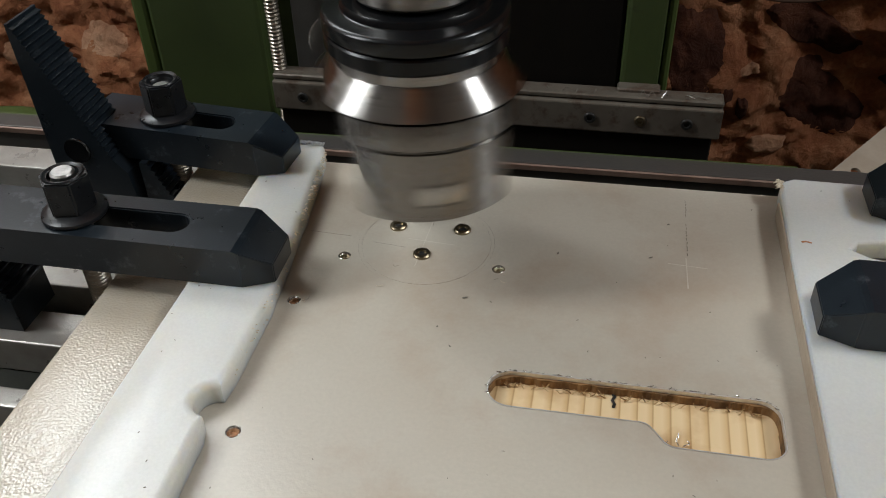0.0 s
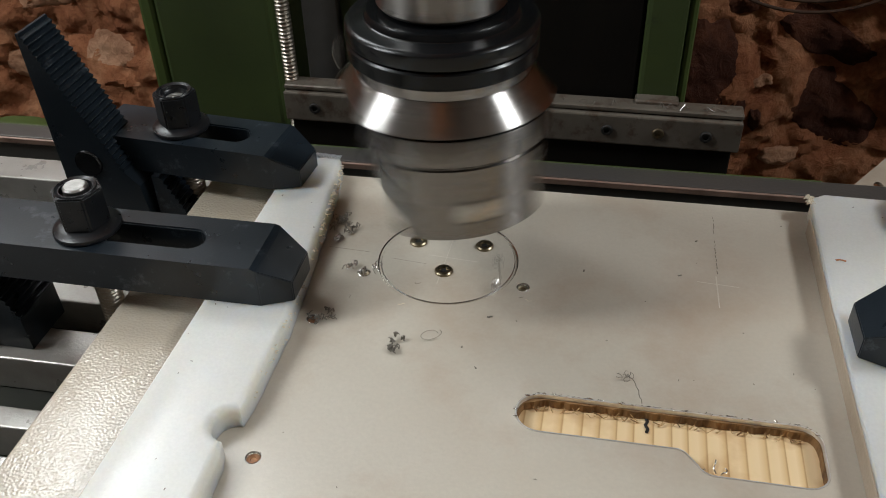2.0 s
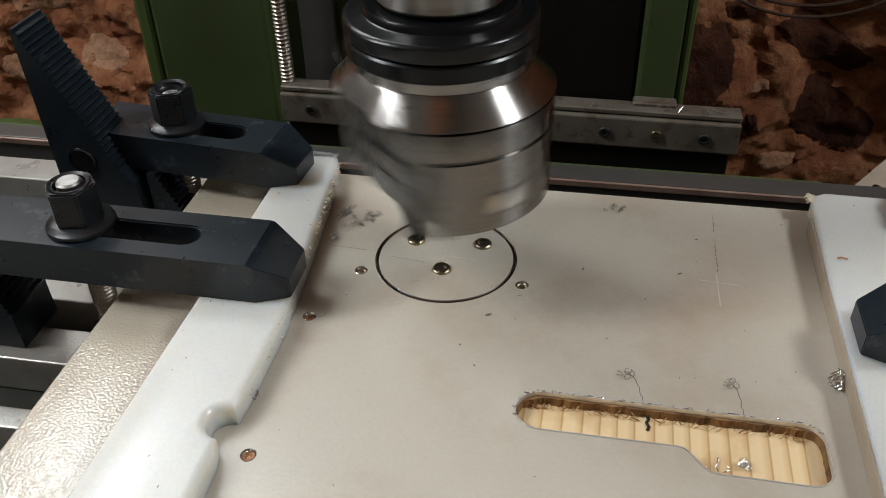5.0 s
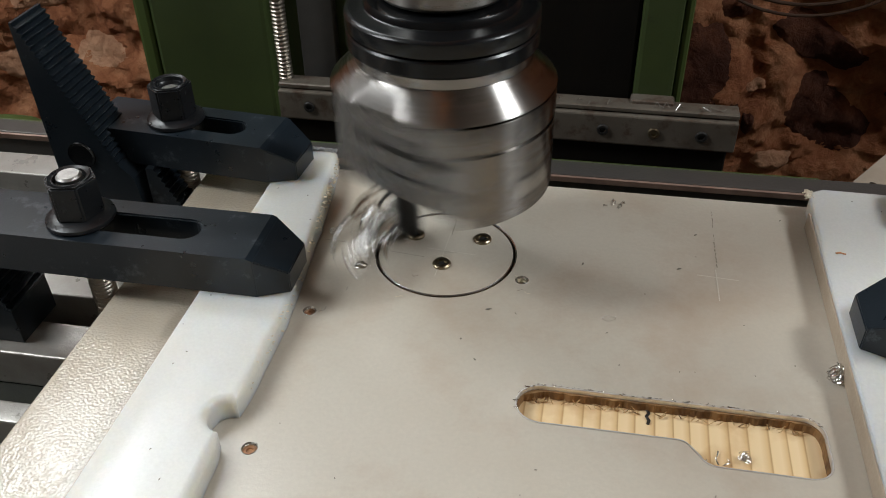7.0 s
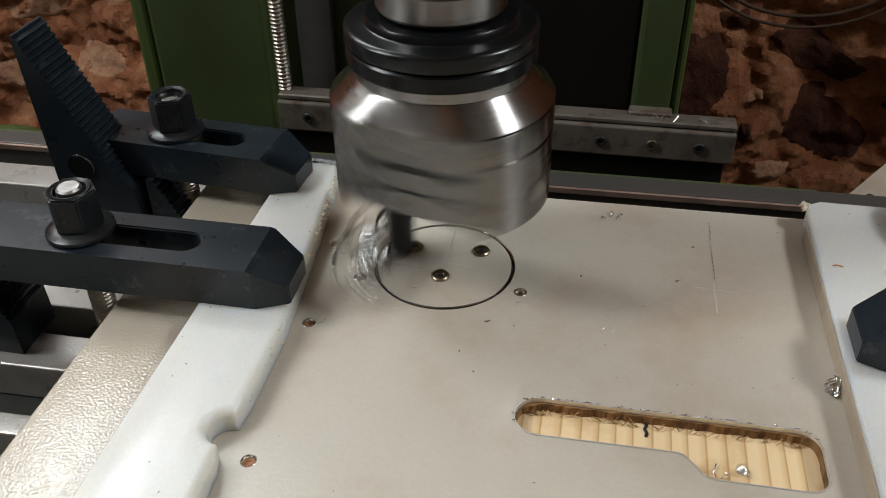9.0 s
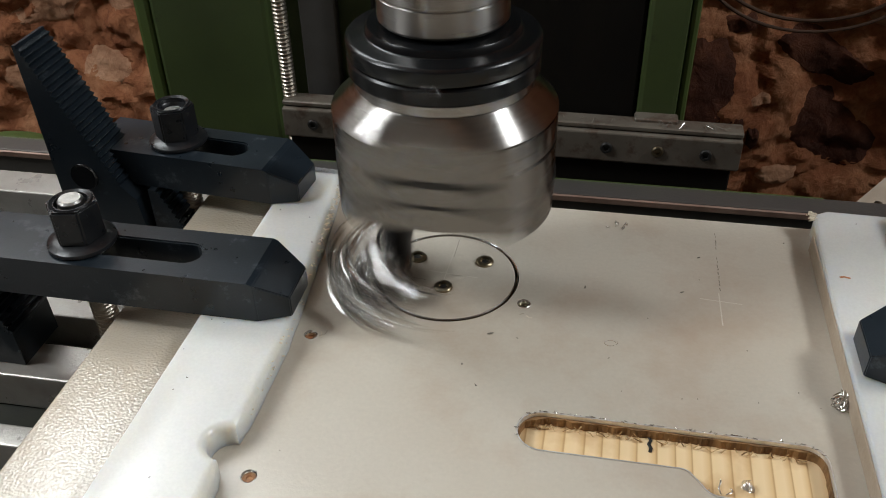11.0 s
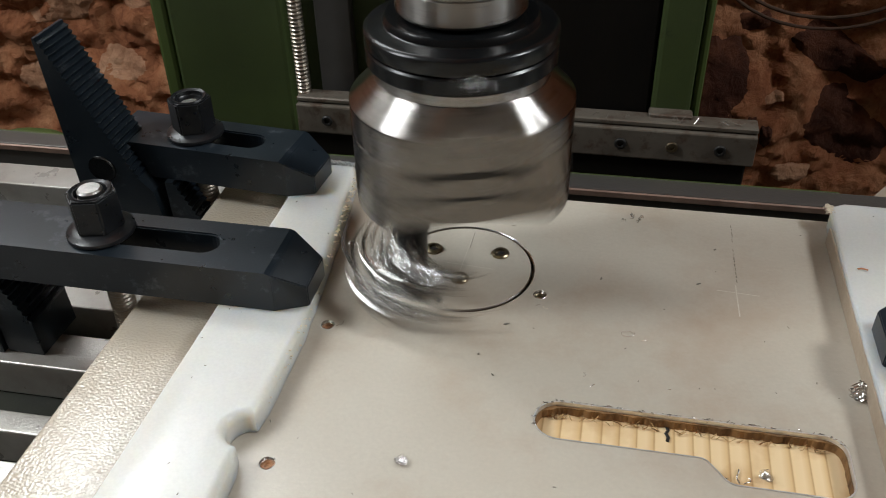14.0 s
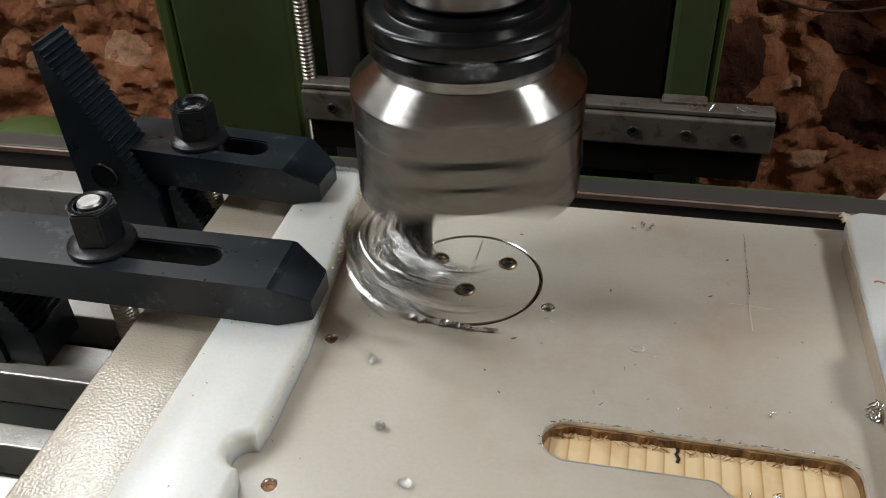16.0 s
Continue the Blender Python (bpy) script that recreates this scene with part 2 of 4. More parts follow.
M_BOARD = board_material()
M_SCORCH = material("scorched_wood", (0.34, 0.185, 0.072), 0.8, 0.0, (0.07, 0.033, 0.013), 150, 1.0, 1100, 0.7, 0.0008, stretch=(1, 1, 0.3))
M_EDGE = material("bright_milled_edge", (0.88, 0.87, 0.85), 0.32, 0.6, (0.6, 0.58, 0.55), 260, 0.8, 2500, 0.3, 0.0003)
M_FIBRE = material("torn_pine_fibre", (0.60, 0.40, 0.19), 0.7, 0.0, (0.42, 0.25, 0.10), 300, 0.8, 1500, 0.2)
M_ROCK = rock_material("ochre_lime_mortar", ((0.24, 0.086, 0.042), (0.36, 0.145, 0.070), (0.48, 0.235, 0.125)), 0.85, (0.40, 0.28, 0.22))
M_STONE = rock_material("dark_field_stone", ((0.045, 0.018, 0.012), (0.078, 0.030, 0.019), (0.16, 0.062, 0.034)), 0.9, (0.55, 0.48, 0.45))
M_PALESTONE = rock_material("tan_field_stone", ((0.34, 0.170, 0.100), (0.48, 0.265, 0.160), (0.60, 0.37, 0.24)), 0.8, (0.5, 0.4, 0.34))
M_WOOD = wood_material()

# ---- mesh helpers ----
RIDERS = []  # what travels with the table


def mesh_of(name, bm, mat, smooth=False):
    bmesh.ops.recalc_face_normals(bm, faces=bm.faces)
    me = bpy.data.meshes.new(name)
    bm.to_mesh(me)
    bm.free()
    me.materials.append(mat)
    if smooth:
        for p in me.polygons:
            p.use_smooth = True
        me.set_sharp_from_angle(angle=radians(35))
    return me


def part(name, bm, mat, parent=None, label="", at=None, smooth=False):
    ob = new(name, mesh_of(name, bm, mat, smooth))
    ob.parent = parent
    if at is not None:
        ob.matrix_basis = at
    return tagged(ob, label)


def thing(name, label, category, at=None, group="", kind="", rides=False):
    ob = tagged(new(name), label, category, group, kind)
    ob.empty_display_size = 0.01
    if at is not None:
        ob.matrix_basis = at
    if rides:
        RIDERS.append(ob)
    return ob


def solid(name, bm, mat, label, category, at=None, group="", kind="", rides=False, smooth=False):
    ob = tagged(part(name, bm, mat, None, "", at, smooth), label, category, group, kind)
    if rides:
        RIDERS.append(ob)
    return ob


def box(x0, x1, y0, y1, z0, z1, bevel=0.0, segments=1, bm=None):
    bm = bm or bmesh.new()
    made = bmesh.ops.create_cube(bm, size=1.0)["verts"]
    for v in made:
        v.co = Vector(((x0 + x1) / 2 + v.co.x * (x1 - x0), (y0 + y1) / 2 + v.co.y * (y1 - y0), (z0 + z1) / 2 + v.co.z * (z1 - z0)))
    if bevel:
        edges = list({e for v in made for e in v.link_edges})
        bmesh.ops.bevel(bm, geom=edges, offset=bevel, segments=segments, affect="EDGES", profile=0.5)
    return bm


def lathe(profile, steps=64, bm=None, centre=(0, 0)):
    """A turned body from (radius, height) pairs."""
    bm = bm or bmesh.new()
    rings = []
    for r, z in profile:
        if r < 1e-6:
            rings.append([bm.verts.new((centre[0], centre[1], z))])
        else:
            rings.append([bm.verts.new((centre[0] + r * math.cos(2 * math.pi * k / steps), centre[1] + r * math.sin(2 * math.pi * k / steps), z)) for k in range(steps)])
    for a, b in zip(rings, rings[1:]):
        for k in range(steps):
            q = (k + 1) % steps
            if len(a) == 1 and len(b) > 1:
                bm.faces.new((a[0], b[q], b[k]))
            elif len(b) == 1 and len(a) > 1:
                bm.faces.new((a[k], a[q], b[0]))
            elif len(a) > 1:
                bm.faces.new((a[k], a[q], b[q], b[k]))
    return bm


def circle(x, y, r, steps=32, a0=0.0):
    return [(x + r * math.cos(a0 + 2 * math.pi * k / steps), y + r * math.sin(a0 + 2 * math.pi * k / steps)) for k in range(steps)]


def arc(x, y, r, a0, a1, steps=8):
    return [(x + r * math.cos(radians(a0 + (a1 - a0) * k / steps)), y + r * math.sin(radians(a0 + (a1 - a0) * k / steps))) for k in range(steps + 1)]


def sheet(outer, holes, z0, z1, bm=None):
    """A flat body with holes between two heights."""
    bm = bm or bmesh.new()
    for z in (z1, z0):
        edges = []
        for loop in [outer, *holes]:
            vs = [bm.verts.new((x, y, z)) for x, y in loop]
            edges += [bm.edges.new((a, b)) for a, b in zip(vs, vs[1:] + vs[:1])]
        bmesh.ops.triangle_fill(bm, use_beauty=True, use_dissolve=False, edges=edges)
    for loop in [outer, *holes]:
        top = [bm.verts.new((x, y, z1)) for x, y in loop]
        low = [bm.verts.new((x, y, z0)) for x, y in loop]
        for k in range(len(loop)):
            q = (k + 1) % len(loop)
            bm.faces.new((top[k], top[q], low[q], low[k]))
    bmesh.ops.remove_doubles(bm, verts=bm.verts, dist=1e-6)
    return bm


def prism(points, y0, y1, bm=None):
    """An outline in x and z, drawn out along y."""
    bm = bm or bmesh.new()
    a = [bm.verts.new((x, y0, z)) for x, z in points]
    b = [bm.verts.new((x, y1, z)) for x, z in points]
    bm.faces.new(a)
    bm.faces.new(list(reversed(b)))
    for k in range(len(points)):
        q = (k + 1) % len(points)
        bm.faces.new((a[k], b[k], b[q], a[q]))
    return bm


def tube(points, r, sides=5, bm=None, flat=1.0):
    """A wire or ribbon along points."""
    bm = bm or bmesh.new()
    rings = []
    for k, p in enumerate(points):
        d = (Vector(points[min(k + 1, len(points) - 1)]) - Vector(points[max(k - 1, 0)])).normalized()
        u = d.orthogonal().normalized() if abs(d.z) > 0.95 else d.cross(Vector((0, 0, 1))).normalized()
        w = d.cross(u)
        rings.append([bm.verts.new(Vector(p) + r * (math.cos(2 * math.pi * s / sides) * u + flat * math.sin(2 * math.pi * s / sides) * w)) for s in range(sides)])
    for a, b in zip(rings, rings[1:]):
        for s in range(sides):
            q = (s + 1) % sides
            bm.faces.new((a[s], a[q], b[q], b[s]))
    bm.faces.new(rings[0])
    bm.faces.new(list(reversed(rings[-1])))
    return bm


def threaded(r, pitch, z0, z1, steps=24, depth=0.12):
    """A screw thread as stacked ridges."""
    n = int((z1 - z0) / pitch)
    prof = [(0, z0)]
    for k in range(n):
        z = z0 + k * pitch
        prof += [(r * (1 - depth), z), (r, z + pitch * 0.35), (r, z + pitch * 0.6), (r * (1 - depth), z + pitch * 0.97)]
    prof += [(0, z0 + n * pitch)]
    return lathe(prof, steps)


# ---- the room ----
def build_room():
    solid("floor", box(-1.7, 1.5, -1.7, 1.0, -1.02, -0.95), M_CONCRETE, "grey concrete workshop floor", "floor", kind="structure")
    solid("ceiling", box(-1.7, 1.5, -1.7, 1.0, 1.72, 1.78), M_CEIL, "pale plastered workshop ceiling", "ceiling", kind="structure")
    # added out of view so that the steel cone mirrors a copper stripe
    solid("ceiling_beam", box(-0.14, 0.26, -1.66, 0.52, 1.56, 1.72, 0.01), M_WARM_UNSEEN, "unseen warm block overhead, added for the cone's copper reflection", "beam", kind="structure")
    solid("wall_south", box(-1.7, 1.5, -1.74, -1.66, -0.95, 1.72), M_PLASTER, "dusty plastered workshop wall", "wall", kind="structure")
    # side walls with a window opening each; the east window sits deep in a thick wall
    for name, x0, x1, y0, y1, z0, z1 in (("wall_west", -1.36, -1.28, -0.60, 0.00, 0.85, 1.65), ("wall_east", 0.96, 1.26, -0.08, 0.19, 0.68, 1.32)):
        bm = bmesh.new()
        for b in ((-1.66, y0, -0.95, 1.72), (y1, 1.0, -0.95, 1.72), (y0, y1, -0.95, z0), (y0, y1, z1, 1.72)):
            box(x0, x1, b[0], b[1], b[2], b[3], bm=bm)
        solid(name, bm, M_PLASTER, "dusty plastered wall with a window opening", "wall", kind="structure")
    # unseen bars added before the back light to split its streak on the cone
    split_bars = thing("reflection_bars", "unseen bars that split the back window's reflection", "window", kind="structure")
    part("window_bar", box(-0.62, -0.53, 0.545, 0.575, 0.675, 1.475), M_WARM_UNSEEN, split_bars)
    part("window_rail", box(-1.275, -0.365, 0.548, 0.572, 1.455, 1.478), M_WARM_UNSEEN, split_bars)
    # the rough stone wall behind the machine, with its high window
    def relief(x, z):
        p = Vector((x * 7, z * 9, 0.3))
        return 0.030 * noise.noise(p) + 0.024 * abs(noise.noise(p * 2.3)) + 0.009 * noise.noise(p * 5.5) + 0.005 * noise.noise(p * 12) + 0.002 * noise.noise(p * 27) + 0.001 * noise.noise(p * 60)

    bm = bmesh.new()
    near = (-0.72, 0.42, -0.42, 0.04)  # the stretch beside the column, built finer

    def face_of_wall(x0, x1, z0, z1, nx, nz, skip=None):
        grid = [[bm.verts.new((x0 + (x1 - x0) * i / nx, 0.50 - relief(x0 + (x1 - x0) * i / nx, z0 + (z1 - z0) * j / nz), z0 + (z1 - z0) * j / nz)) for i in range(nx + 1)] for j in range(nz + 1)]
        for j in range(nz):
            for i in range(nx):
                c = grid[j][i].co
                if skip and skip[0] < c.x < skip[1] - 0.02 and skip[2] < c.z < skip[3] - 0.02:
                    continue
                bm.faces.new((grid[j][i], grid[j][i + 1], grid[j + 1][i + 1], grid[j + 1][i]))

    face_of_wall(-1.28, 0.96, -0.95, 0.67, 150, 110, near)
    face_of_wall(near[0] - 0.01, near[1] + 0.01, near[2] - 0.01, near[3] + 0.01, 380, 155)
    for b in ((-1.28, 0.96, -0.95, 0.67), (-0.36, 0.96, 0.67, 1.72), (-1.28, -0.36, 1.48, 1.72)):
        box(b[0], b[1], 0.54, 0.66, b[2], b[3], bm=bm)
    wall = solid("wall_north", bm, M_ROCK, "rough brown stone wall behind the milling machine", "wall", kind="structure", smooth=True)

    def stone(x, z, rx, rz, lean, seed, mat, proud=0.004):
        """One lumpy field stone set in the mortar, its face broken by low ridges."""
        bm = bmesh.new()
        rings, steps, made = 9, 40, []
        for k in range(rings + 1):
            u = k / rings
            ring = []
            for q in range(steps):
                a = 2 * math.pi * q / steps
                edge = 1 + 0.26 * noise.noise(Vector((math.cos(a) * 1.3, math.sin(a) * 1.3, seed * 7.1))) + 0.12 * noise.noise(Vector((math.cos(a) * 3.4, math.sin(a) * 3.4, seed * 3.3)))
                sq = 1 / max(abs(math.cos(a)), abs(math.sin(a))) ** 0.45
                px, pz = rx * edge * sq * u * math.cos(a), rz * edge * sq * u * math.sin(a)
                c, d = math.cos(radians(lean)), math.sin(radians(lean))
                wx, wz = x + px * c - pz * d, z + px * d + pz * c
                h = proud * (1 - u ** 5) - 0.010 * u ** 8 + 0.006 * noise.noise(Vector((wx * 22, wz * 26, seed))) + 0.003 * noise.noise(Vector((wx * 60, wz * 60, seed + 4)))
                ring.append(bm.verts.new((wx, 0.50 - 0.55 * relief(wx, wz) - 0.45 * relief(x, z) - h, wz)))
            made.append(ring)
        for lo, hi in zip(made[1:], made[2:]):
            for q in range(steps):
                bm.faces.new((lo[q], lo[(q + 1) % steps], hi[(q + 1) % steps], hi[q]))
        bm.faces.new(made[1])
        for v in made[0]:
            bm.verts.remove(v)
        part("stone", bm, mat, wall, smooth=True)

    for x, z, rx, rz, lean, mat in ((0.148, -0.145, 0.033, 0.058, 18, M_STONE), (0.168, -0.085, 0.017, 0.011, 10, M_STONE), (0.250, -0.114, 0.056, 0.019, -27, M_STONE),
                                    (0.264, -0.182, 0.054, 0.033, -38, M_STONE), (0.345, -0.150, 0.030, 0.024, -20, M_STONE), (0.196, -0.150, 0.012, 0.006, 15, M_PALESTONE),
                                    (0.195, -0.186, 0.006, 0.014, 5, M_STONE), (0.300, -0.070, 0.032, 0.014, -10, M_PALESTONE), (0.225, -0.225, 0.020, 0.010, 0, M_PALESTONE),
                                    (-0.520, -0.100, 0.050, 0.028, 12, M_PALESTONE), (-0.455, -0.165, 0.038, 0.024, -15, M_PALESTONE), (-0.560, -0.185, 0.034, 0.022, 8, M_PALESTONE), (-0.430, -0.085, 0.024, 0.028, 30, M_PALESTONE)):
        stone(x, z, rx, rz, lean, x * 10 + z, mat)


# ---- the machine column ----
def build_column():
    col = thing("machine_column", "green painted milling machine column with a dark slide", "machine column", pose(0, 0.23, 0))
    part("left_panel", box(-0.236, -0.157, -0.005, 0.10, -0.95, 0.55, 0.003, 2), M_GREEN, col)
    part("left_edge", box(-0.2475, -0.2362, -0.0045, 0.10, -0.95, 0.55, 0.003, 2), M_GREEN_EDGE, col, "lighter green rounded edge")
    part("inner_panel", box(-0.157, -0.090, 0.012, 0.10, -0.95, 0.55, 0.001), M_GREEN, col)
    part("cover_strip", box(-0.139, -0.115, 0.004, 0.0115, -0.50, 0.55, 0.001), M_GREY, col, "dusty grey steel cover strip")
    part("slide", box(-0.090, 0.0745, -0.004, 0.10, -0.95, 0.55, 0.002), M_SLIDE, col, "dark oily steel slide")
    part("right_panel", box(0.075, 0.0985, -0.006, 0.10, -0.95, 0.55, 0.003, 2), M_GREEN, col)
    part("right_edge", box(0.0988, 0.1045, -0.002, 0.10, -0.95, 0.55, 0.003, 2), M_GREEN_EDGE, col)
    part("right_foot", box(0.074, 0.100, -0.016, -0.0065, -0.045, -0.034, 0.001), M_RAIL, col, "worn bare steel foot")
    solid("lead_screw", threaded(0.0047, 0.0026, -0.30, 0.45, 20, 0.22), M_STUD, "bare steel lead screw standing before the column", "lead screw", pose(-0.1448, 0.217, 0), smooth=False)
    rail = thing("cross_rail", "worn grey steel rail with sunk screws, fixed across the column", "rail", pose(0, 0.205, 0))
    part("bar", box(-0.1475, 0.138, 0.0, 0.014, -0.0605, -0.0405, 0.0012, 2), M_RAIL, rail)
    part("top_strip", box(-0.1475, 0.138, 0.003, 0.016, -0.0400, -0.0365, 0.0008), M_RAIL, rail)
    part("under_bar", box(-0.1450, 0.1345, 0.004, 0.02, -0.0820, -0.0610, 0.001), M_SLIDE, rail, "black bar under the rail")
    for x in (-0.1270, 0.0590, 0.0895, 0.1175):
        part("screw", lathe([(0.0036, 0.0003), (0.0036, 0.0011), (0.0030, 0.0016), (0.0019, 0.0016), (0.0017, 0.0004), (0, 0.0003)], 20), M_BRASS if x == 0.0895 else M_DARKSTEEL, rail, "sunk socket screw", pose(x, 0.0, -0.0505, 90, 0, 0), True)
    # small bright crumbs lying on the rail
    for k in range(14):
        x = random.uniform(0.03, 0.13)
        pts = [(x, 0.206 + random.uniform(0, 0.008), -0.036), (x + random.uniform(-0.003, 0.004), 0.207 + random.uniform(0, 0.006), -0.035 + random.uniform(0, 0.0015)), (x + random.uniform(0.001, 0.006), 0.208 + random.uniform(0, 0.006), -0.0358)]
        solid("metal_chip", tube(pts, 0.00022, 4), M_SWARF if k % 3 == 0 else M_DUST, "tiny bright metal chip lying on the rail", "metal chip", group="chips on the rail")
    # a sheet metal flap beside the machine
    flap = thing("sheet_metal_bracket", "dusty sheet metal bracket with a hole", "bracket", pose(0.233, 0.20, -0.066, 20, 0, 18))
    part("flange", sheet([(-0.05, -0.012), (0.08, -0.012), (0.08, 0.040), (0.022, 0.034)], [circle(-0.018, -0.003, 0.0030, 16), circle(0.020, 0.012, 0.0030, 16)], -0.002, 0.0), M_PAPER, flap)
    part("web", box(-0.05, 0.08, -0.013, -0.0105, -0.25, -0.002), M_PAPER, flap)
    # a green knob showing beside the step block
    solid("green_casting", lathe([(0.0, 0.03), (0.02, 0.028), (0.034, 0.02), (0.04, 0.006), (0.04, -0.20), (0, -0.20)], 40), M_GREEN_EDGE, "rounded green painted casting behind the table", "casting", pose(-0.372, 0.215, -0.120), smooth=True)


def build_cable():
    pts = [(0.205 + 0.085 * math.cos(radians(a)), 0.435, 0.012 + 0.063 * math.sin(radians(a))) for a in range(180, 361, 8)]
    lo = [(0.205 + (x - 0.205) * 1.08, y - 0.004, 0.012 + (z - 0.012) * 1.12) for x, y, z in pts]
    top = [(0.120, 0.44, 0.25)] + pts + [(0.290, 0.44, 0.25)]
    cable = thing("hanging_cable", "dark cable looped before the stone wall", "cable")
    part("loop", tube(top, 0.0016, 8), M_CABLE, cable)
    part("loop", tube([(0.113, 0.436, 0.25)] + lo + [(0.297, 0.436, 0.25)], 0.0014, 8), M_CABLE, cable)


# ---- the slotted table ----
def build_table():
    table = thing("milling_table", "cast iron milling table with long slots", "table", pose(0, 0, 0, 0, 0, 0.9), rides=True)
    part("bed", box(-0.55, 0.55, -0.20, 0.1285, -0.085, -0.048), M_SLOT, table, "dark slot floor")
    for y0, y1 in ((-0.200, -0.0990), (-0.0864, -0.0765), (-0.0527, -0.0327), (-0.0157, 0.0080), (0.0295, 0.0520), (0.0744, 0.0944)):
        part("land", box(-0.55, 0.55, y0, y1, -0.0478, -0.0300, 0.0008, 2), M_IRON, table)
    part("rear_land", box(-0.55, 0.55, 0.1154, 0.1295, -0.0478, -0.0300, 0.0008, 2), M_RIMTOP, table, "rear land of the table, darkened for shade")
    part("rim_edge", box(-0.55, 0.55, 0.1138, 0.1152, -0.0340, -0.0302, 0.0005), M_RIM, table, "rusty worn rim edge")
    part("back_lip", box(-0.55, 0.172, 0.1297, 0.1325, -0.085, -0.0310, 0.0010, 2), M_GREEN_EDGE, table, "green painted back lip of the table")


# ---- the work ----
SLOT = (arc(0.0449, -0.0752, 0.0080, 90, 270, 14) + arc(0.0880, -0.0869, 0.0040, 90, 40, 5)
        + arc(0.0995, -0.0860, 0.0057, 205, 268, 6) + arc(0.1262, -0.0850, 0.0067, 270, 360, 8) + arc(0.1262, -0.0740, 0.0067, 0, 90, 8))


def build_work():
    R0, R1 = 0.02670, 0.02825
    hole_at = [(0.0318, -0.0125), (-0.0430, -0.0434), (-0.0417, -0.1090), (-0.0314, -0.0136)]
    plate = solid("aluminium_plate", sheet([(-0.066, -0.26), (0.160, -0.26), (0.160, 0.0570), (-0.066, 0.0545)],
                                            [SLOT, circle(0, 0, R1, 96)] + [circle(x, y, 0.0024, 20) for x, y in hole_at], -0.0015, 0.0), M_PLATE,
                  "beige filmed aluminium plate with a slot and bored ring", "metal plate", rides=True)
    part("core_disc", lathe([(0, -0.0015), (R0, -0.0015), (R0, 0.0), (0, 0.0)], 96), M_PLATE, plate, "round core held by three screws")
    part("ring_wall", lathe([(R1 + 0.0001, -0.00002), (R1 - 0.00002, -0.00002), (R1 - 0.00042, -0.0004), (R1 - 0.00042, -0.0016), (R1 + 0.0001, -0.0016)], 96), M_BARE, plate, "bright freshly cut ring wall")
    part("core_edge", lathe([(R0 - 0.0001, -0.00002), (R0 + 0.00002, -0.00002), (R0 + 0.00034, -0.0004), (R0 + 0.00034, -0.0016), (R0 - 0.0001, -0.0016)], 96), M_BARE, plate, "bright freshly cut core edge")
    floor_ring = part("groove_floor", lathe([(R0 + 0.00005, -0.0006), (R1 - 0.00005, -0.0006), (R1 - 0.00005, 0.0), (R0 + 0.00005, 0.0), (R0 + 0.00005, -0.0006)], 96), M_PLATE, plate, "metal still left in the ring groove")
    # bright turned walls of the groove
    for radius, side in ((R1, -1), (R0, 1)):
        a, b = radius + side * 0.00003, radius + side * 0.00001
        part("groove_wall", lathe([(a, -0.0014), (b, -0.0014), (b, -0.0001), (a, -0.0001), (a, -0.0014)], 96), M_EDGE, plate, "bright turned metal")
    # bright bare edge round the slot
    bm = bmesh.new()
    inner = [Vector((x, y, 0)) for x, y in SLOT]
    n = len(inner)
    for k in range(n):
        a, b = inner[k], inner[(k + 1) % n]
        pa, pb = inner[k - 1], inner[(k + 2) % n]
        na = (b - pa).cross(Vector((0, 0, 1))).normalized() * 0.00035
        nb = (pb - a).cross(Vector((0, 0, 1))).normalized() * 0.00035
        up, lo = Vector((0, 0, 0.00015)), Vector((0, 0, -0.0016))
        vs = [bm.verts.new(q) for q in (a - na * 0.3 + lo, b - nb * 0.3 + lo, b - nb * 0.3 + up, a - na * 0.3 + up, b + nb + up, a + na + up)]
        bm.faces.new(vs[:4])
        bm.faces.new((vs[3], vs[2], vs[4], vs[5]))
    part("slot_edge", bm, M_EDGE, plate, "bright milled slot edge")
    for k, (x, y) in enumerate(hole_at):
        part("hole_rim", lathe([(0.0026, 0.00002), (0.0024, 0.00016), (0.0020, -0.0004), (0.0018, -0.0013), (0.0018, -0.0014)], 24, centre=(x, y)), M_BARE, plate, "bright countersunk rim of a screw hole", smooth=True)
        part("hole_floor", lathe([(0.00185, -0.0012), (0.0011, -0.0010), (0.0009, -0.0014), (0, -0.0014)], 20, centre=(x, y)), M_COPPER if k in (1, 2) else M_BRASS, plate, "coppery screw end sunk in the hole", smooth=True)
    for x, y, z in ((-0.0003, -0.0080, 0.0), (0.0132, 0.0108, 0.0), (-0.0142, 0.0094, 0.0)):
        s = thing("screw", "yellow zinc star-socket screw sunk in the plate", "screw", pose(x, y, z, 0, 0, random.uniform(0, 360)), "screws in the core", rides=True)
        part("head", lathe([(0.0036, 0.0), (0.0036, 0.0007), (0.0031, 0.0012), (0.0020, 0.0013), (0.0019, 0.0003), (0, 0.0003)], 28), M_BRASS, s, smooth=True)
        star = [((0.00195 if k % 2 else 0.0012) * math.cos(k * math.pi / 6), (0.00195 if k % 2 else 0.0012) * math.sin(k * math.pi / 6)) for k in range(12)]
        part("socket", sheet(star, [], 0.00032, 0.00045), M_DARKSTEEL, s, "dark star socket")
    # the wooden base with the pocket under the slot
    cut = []
    n = len(SLOT)
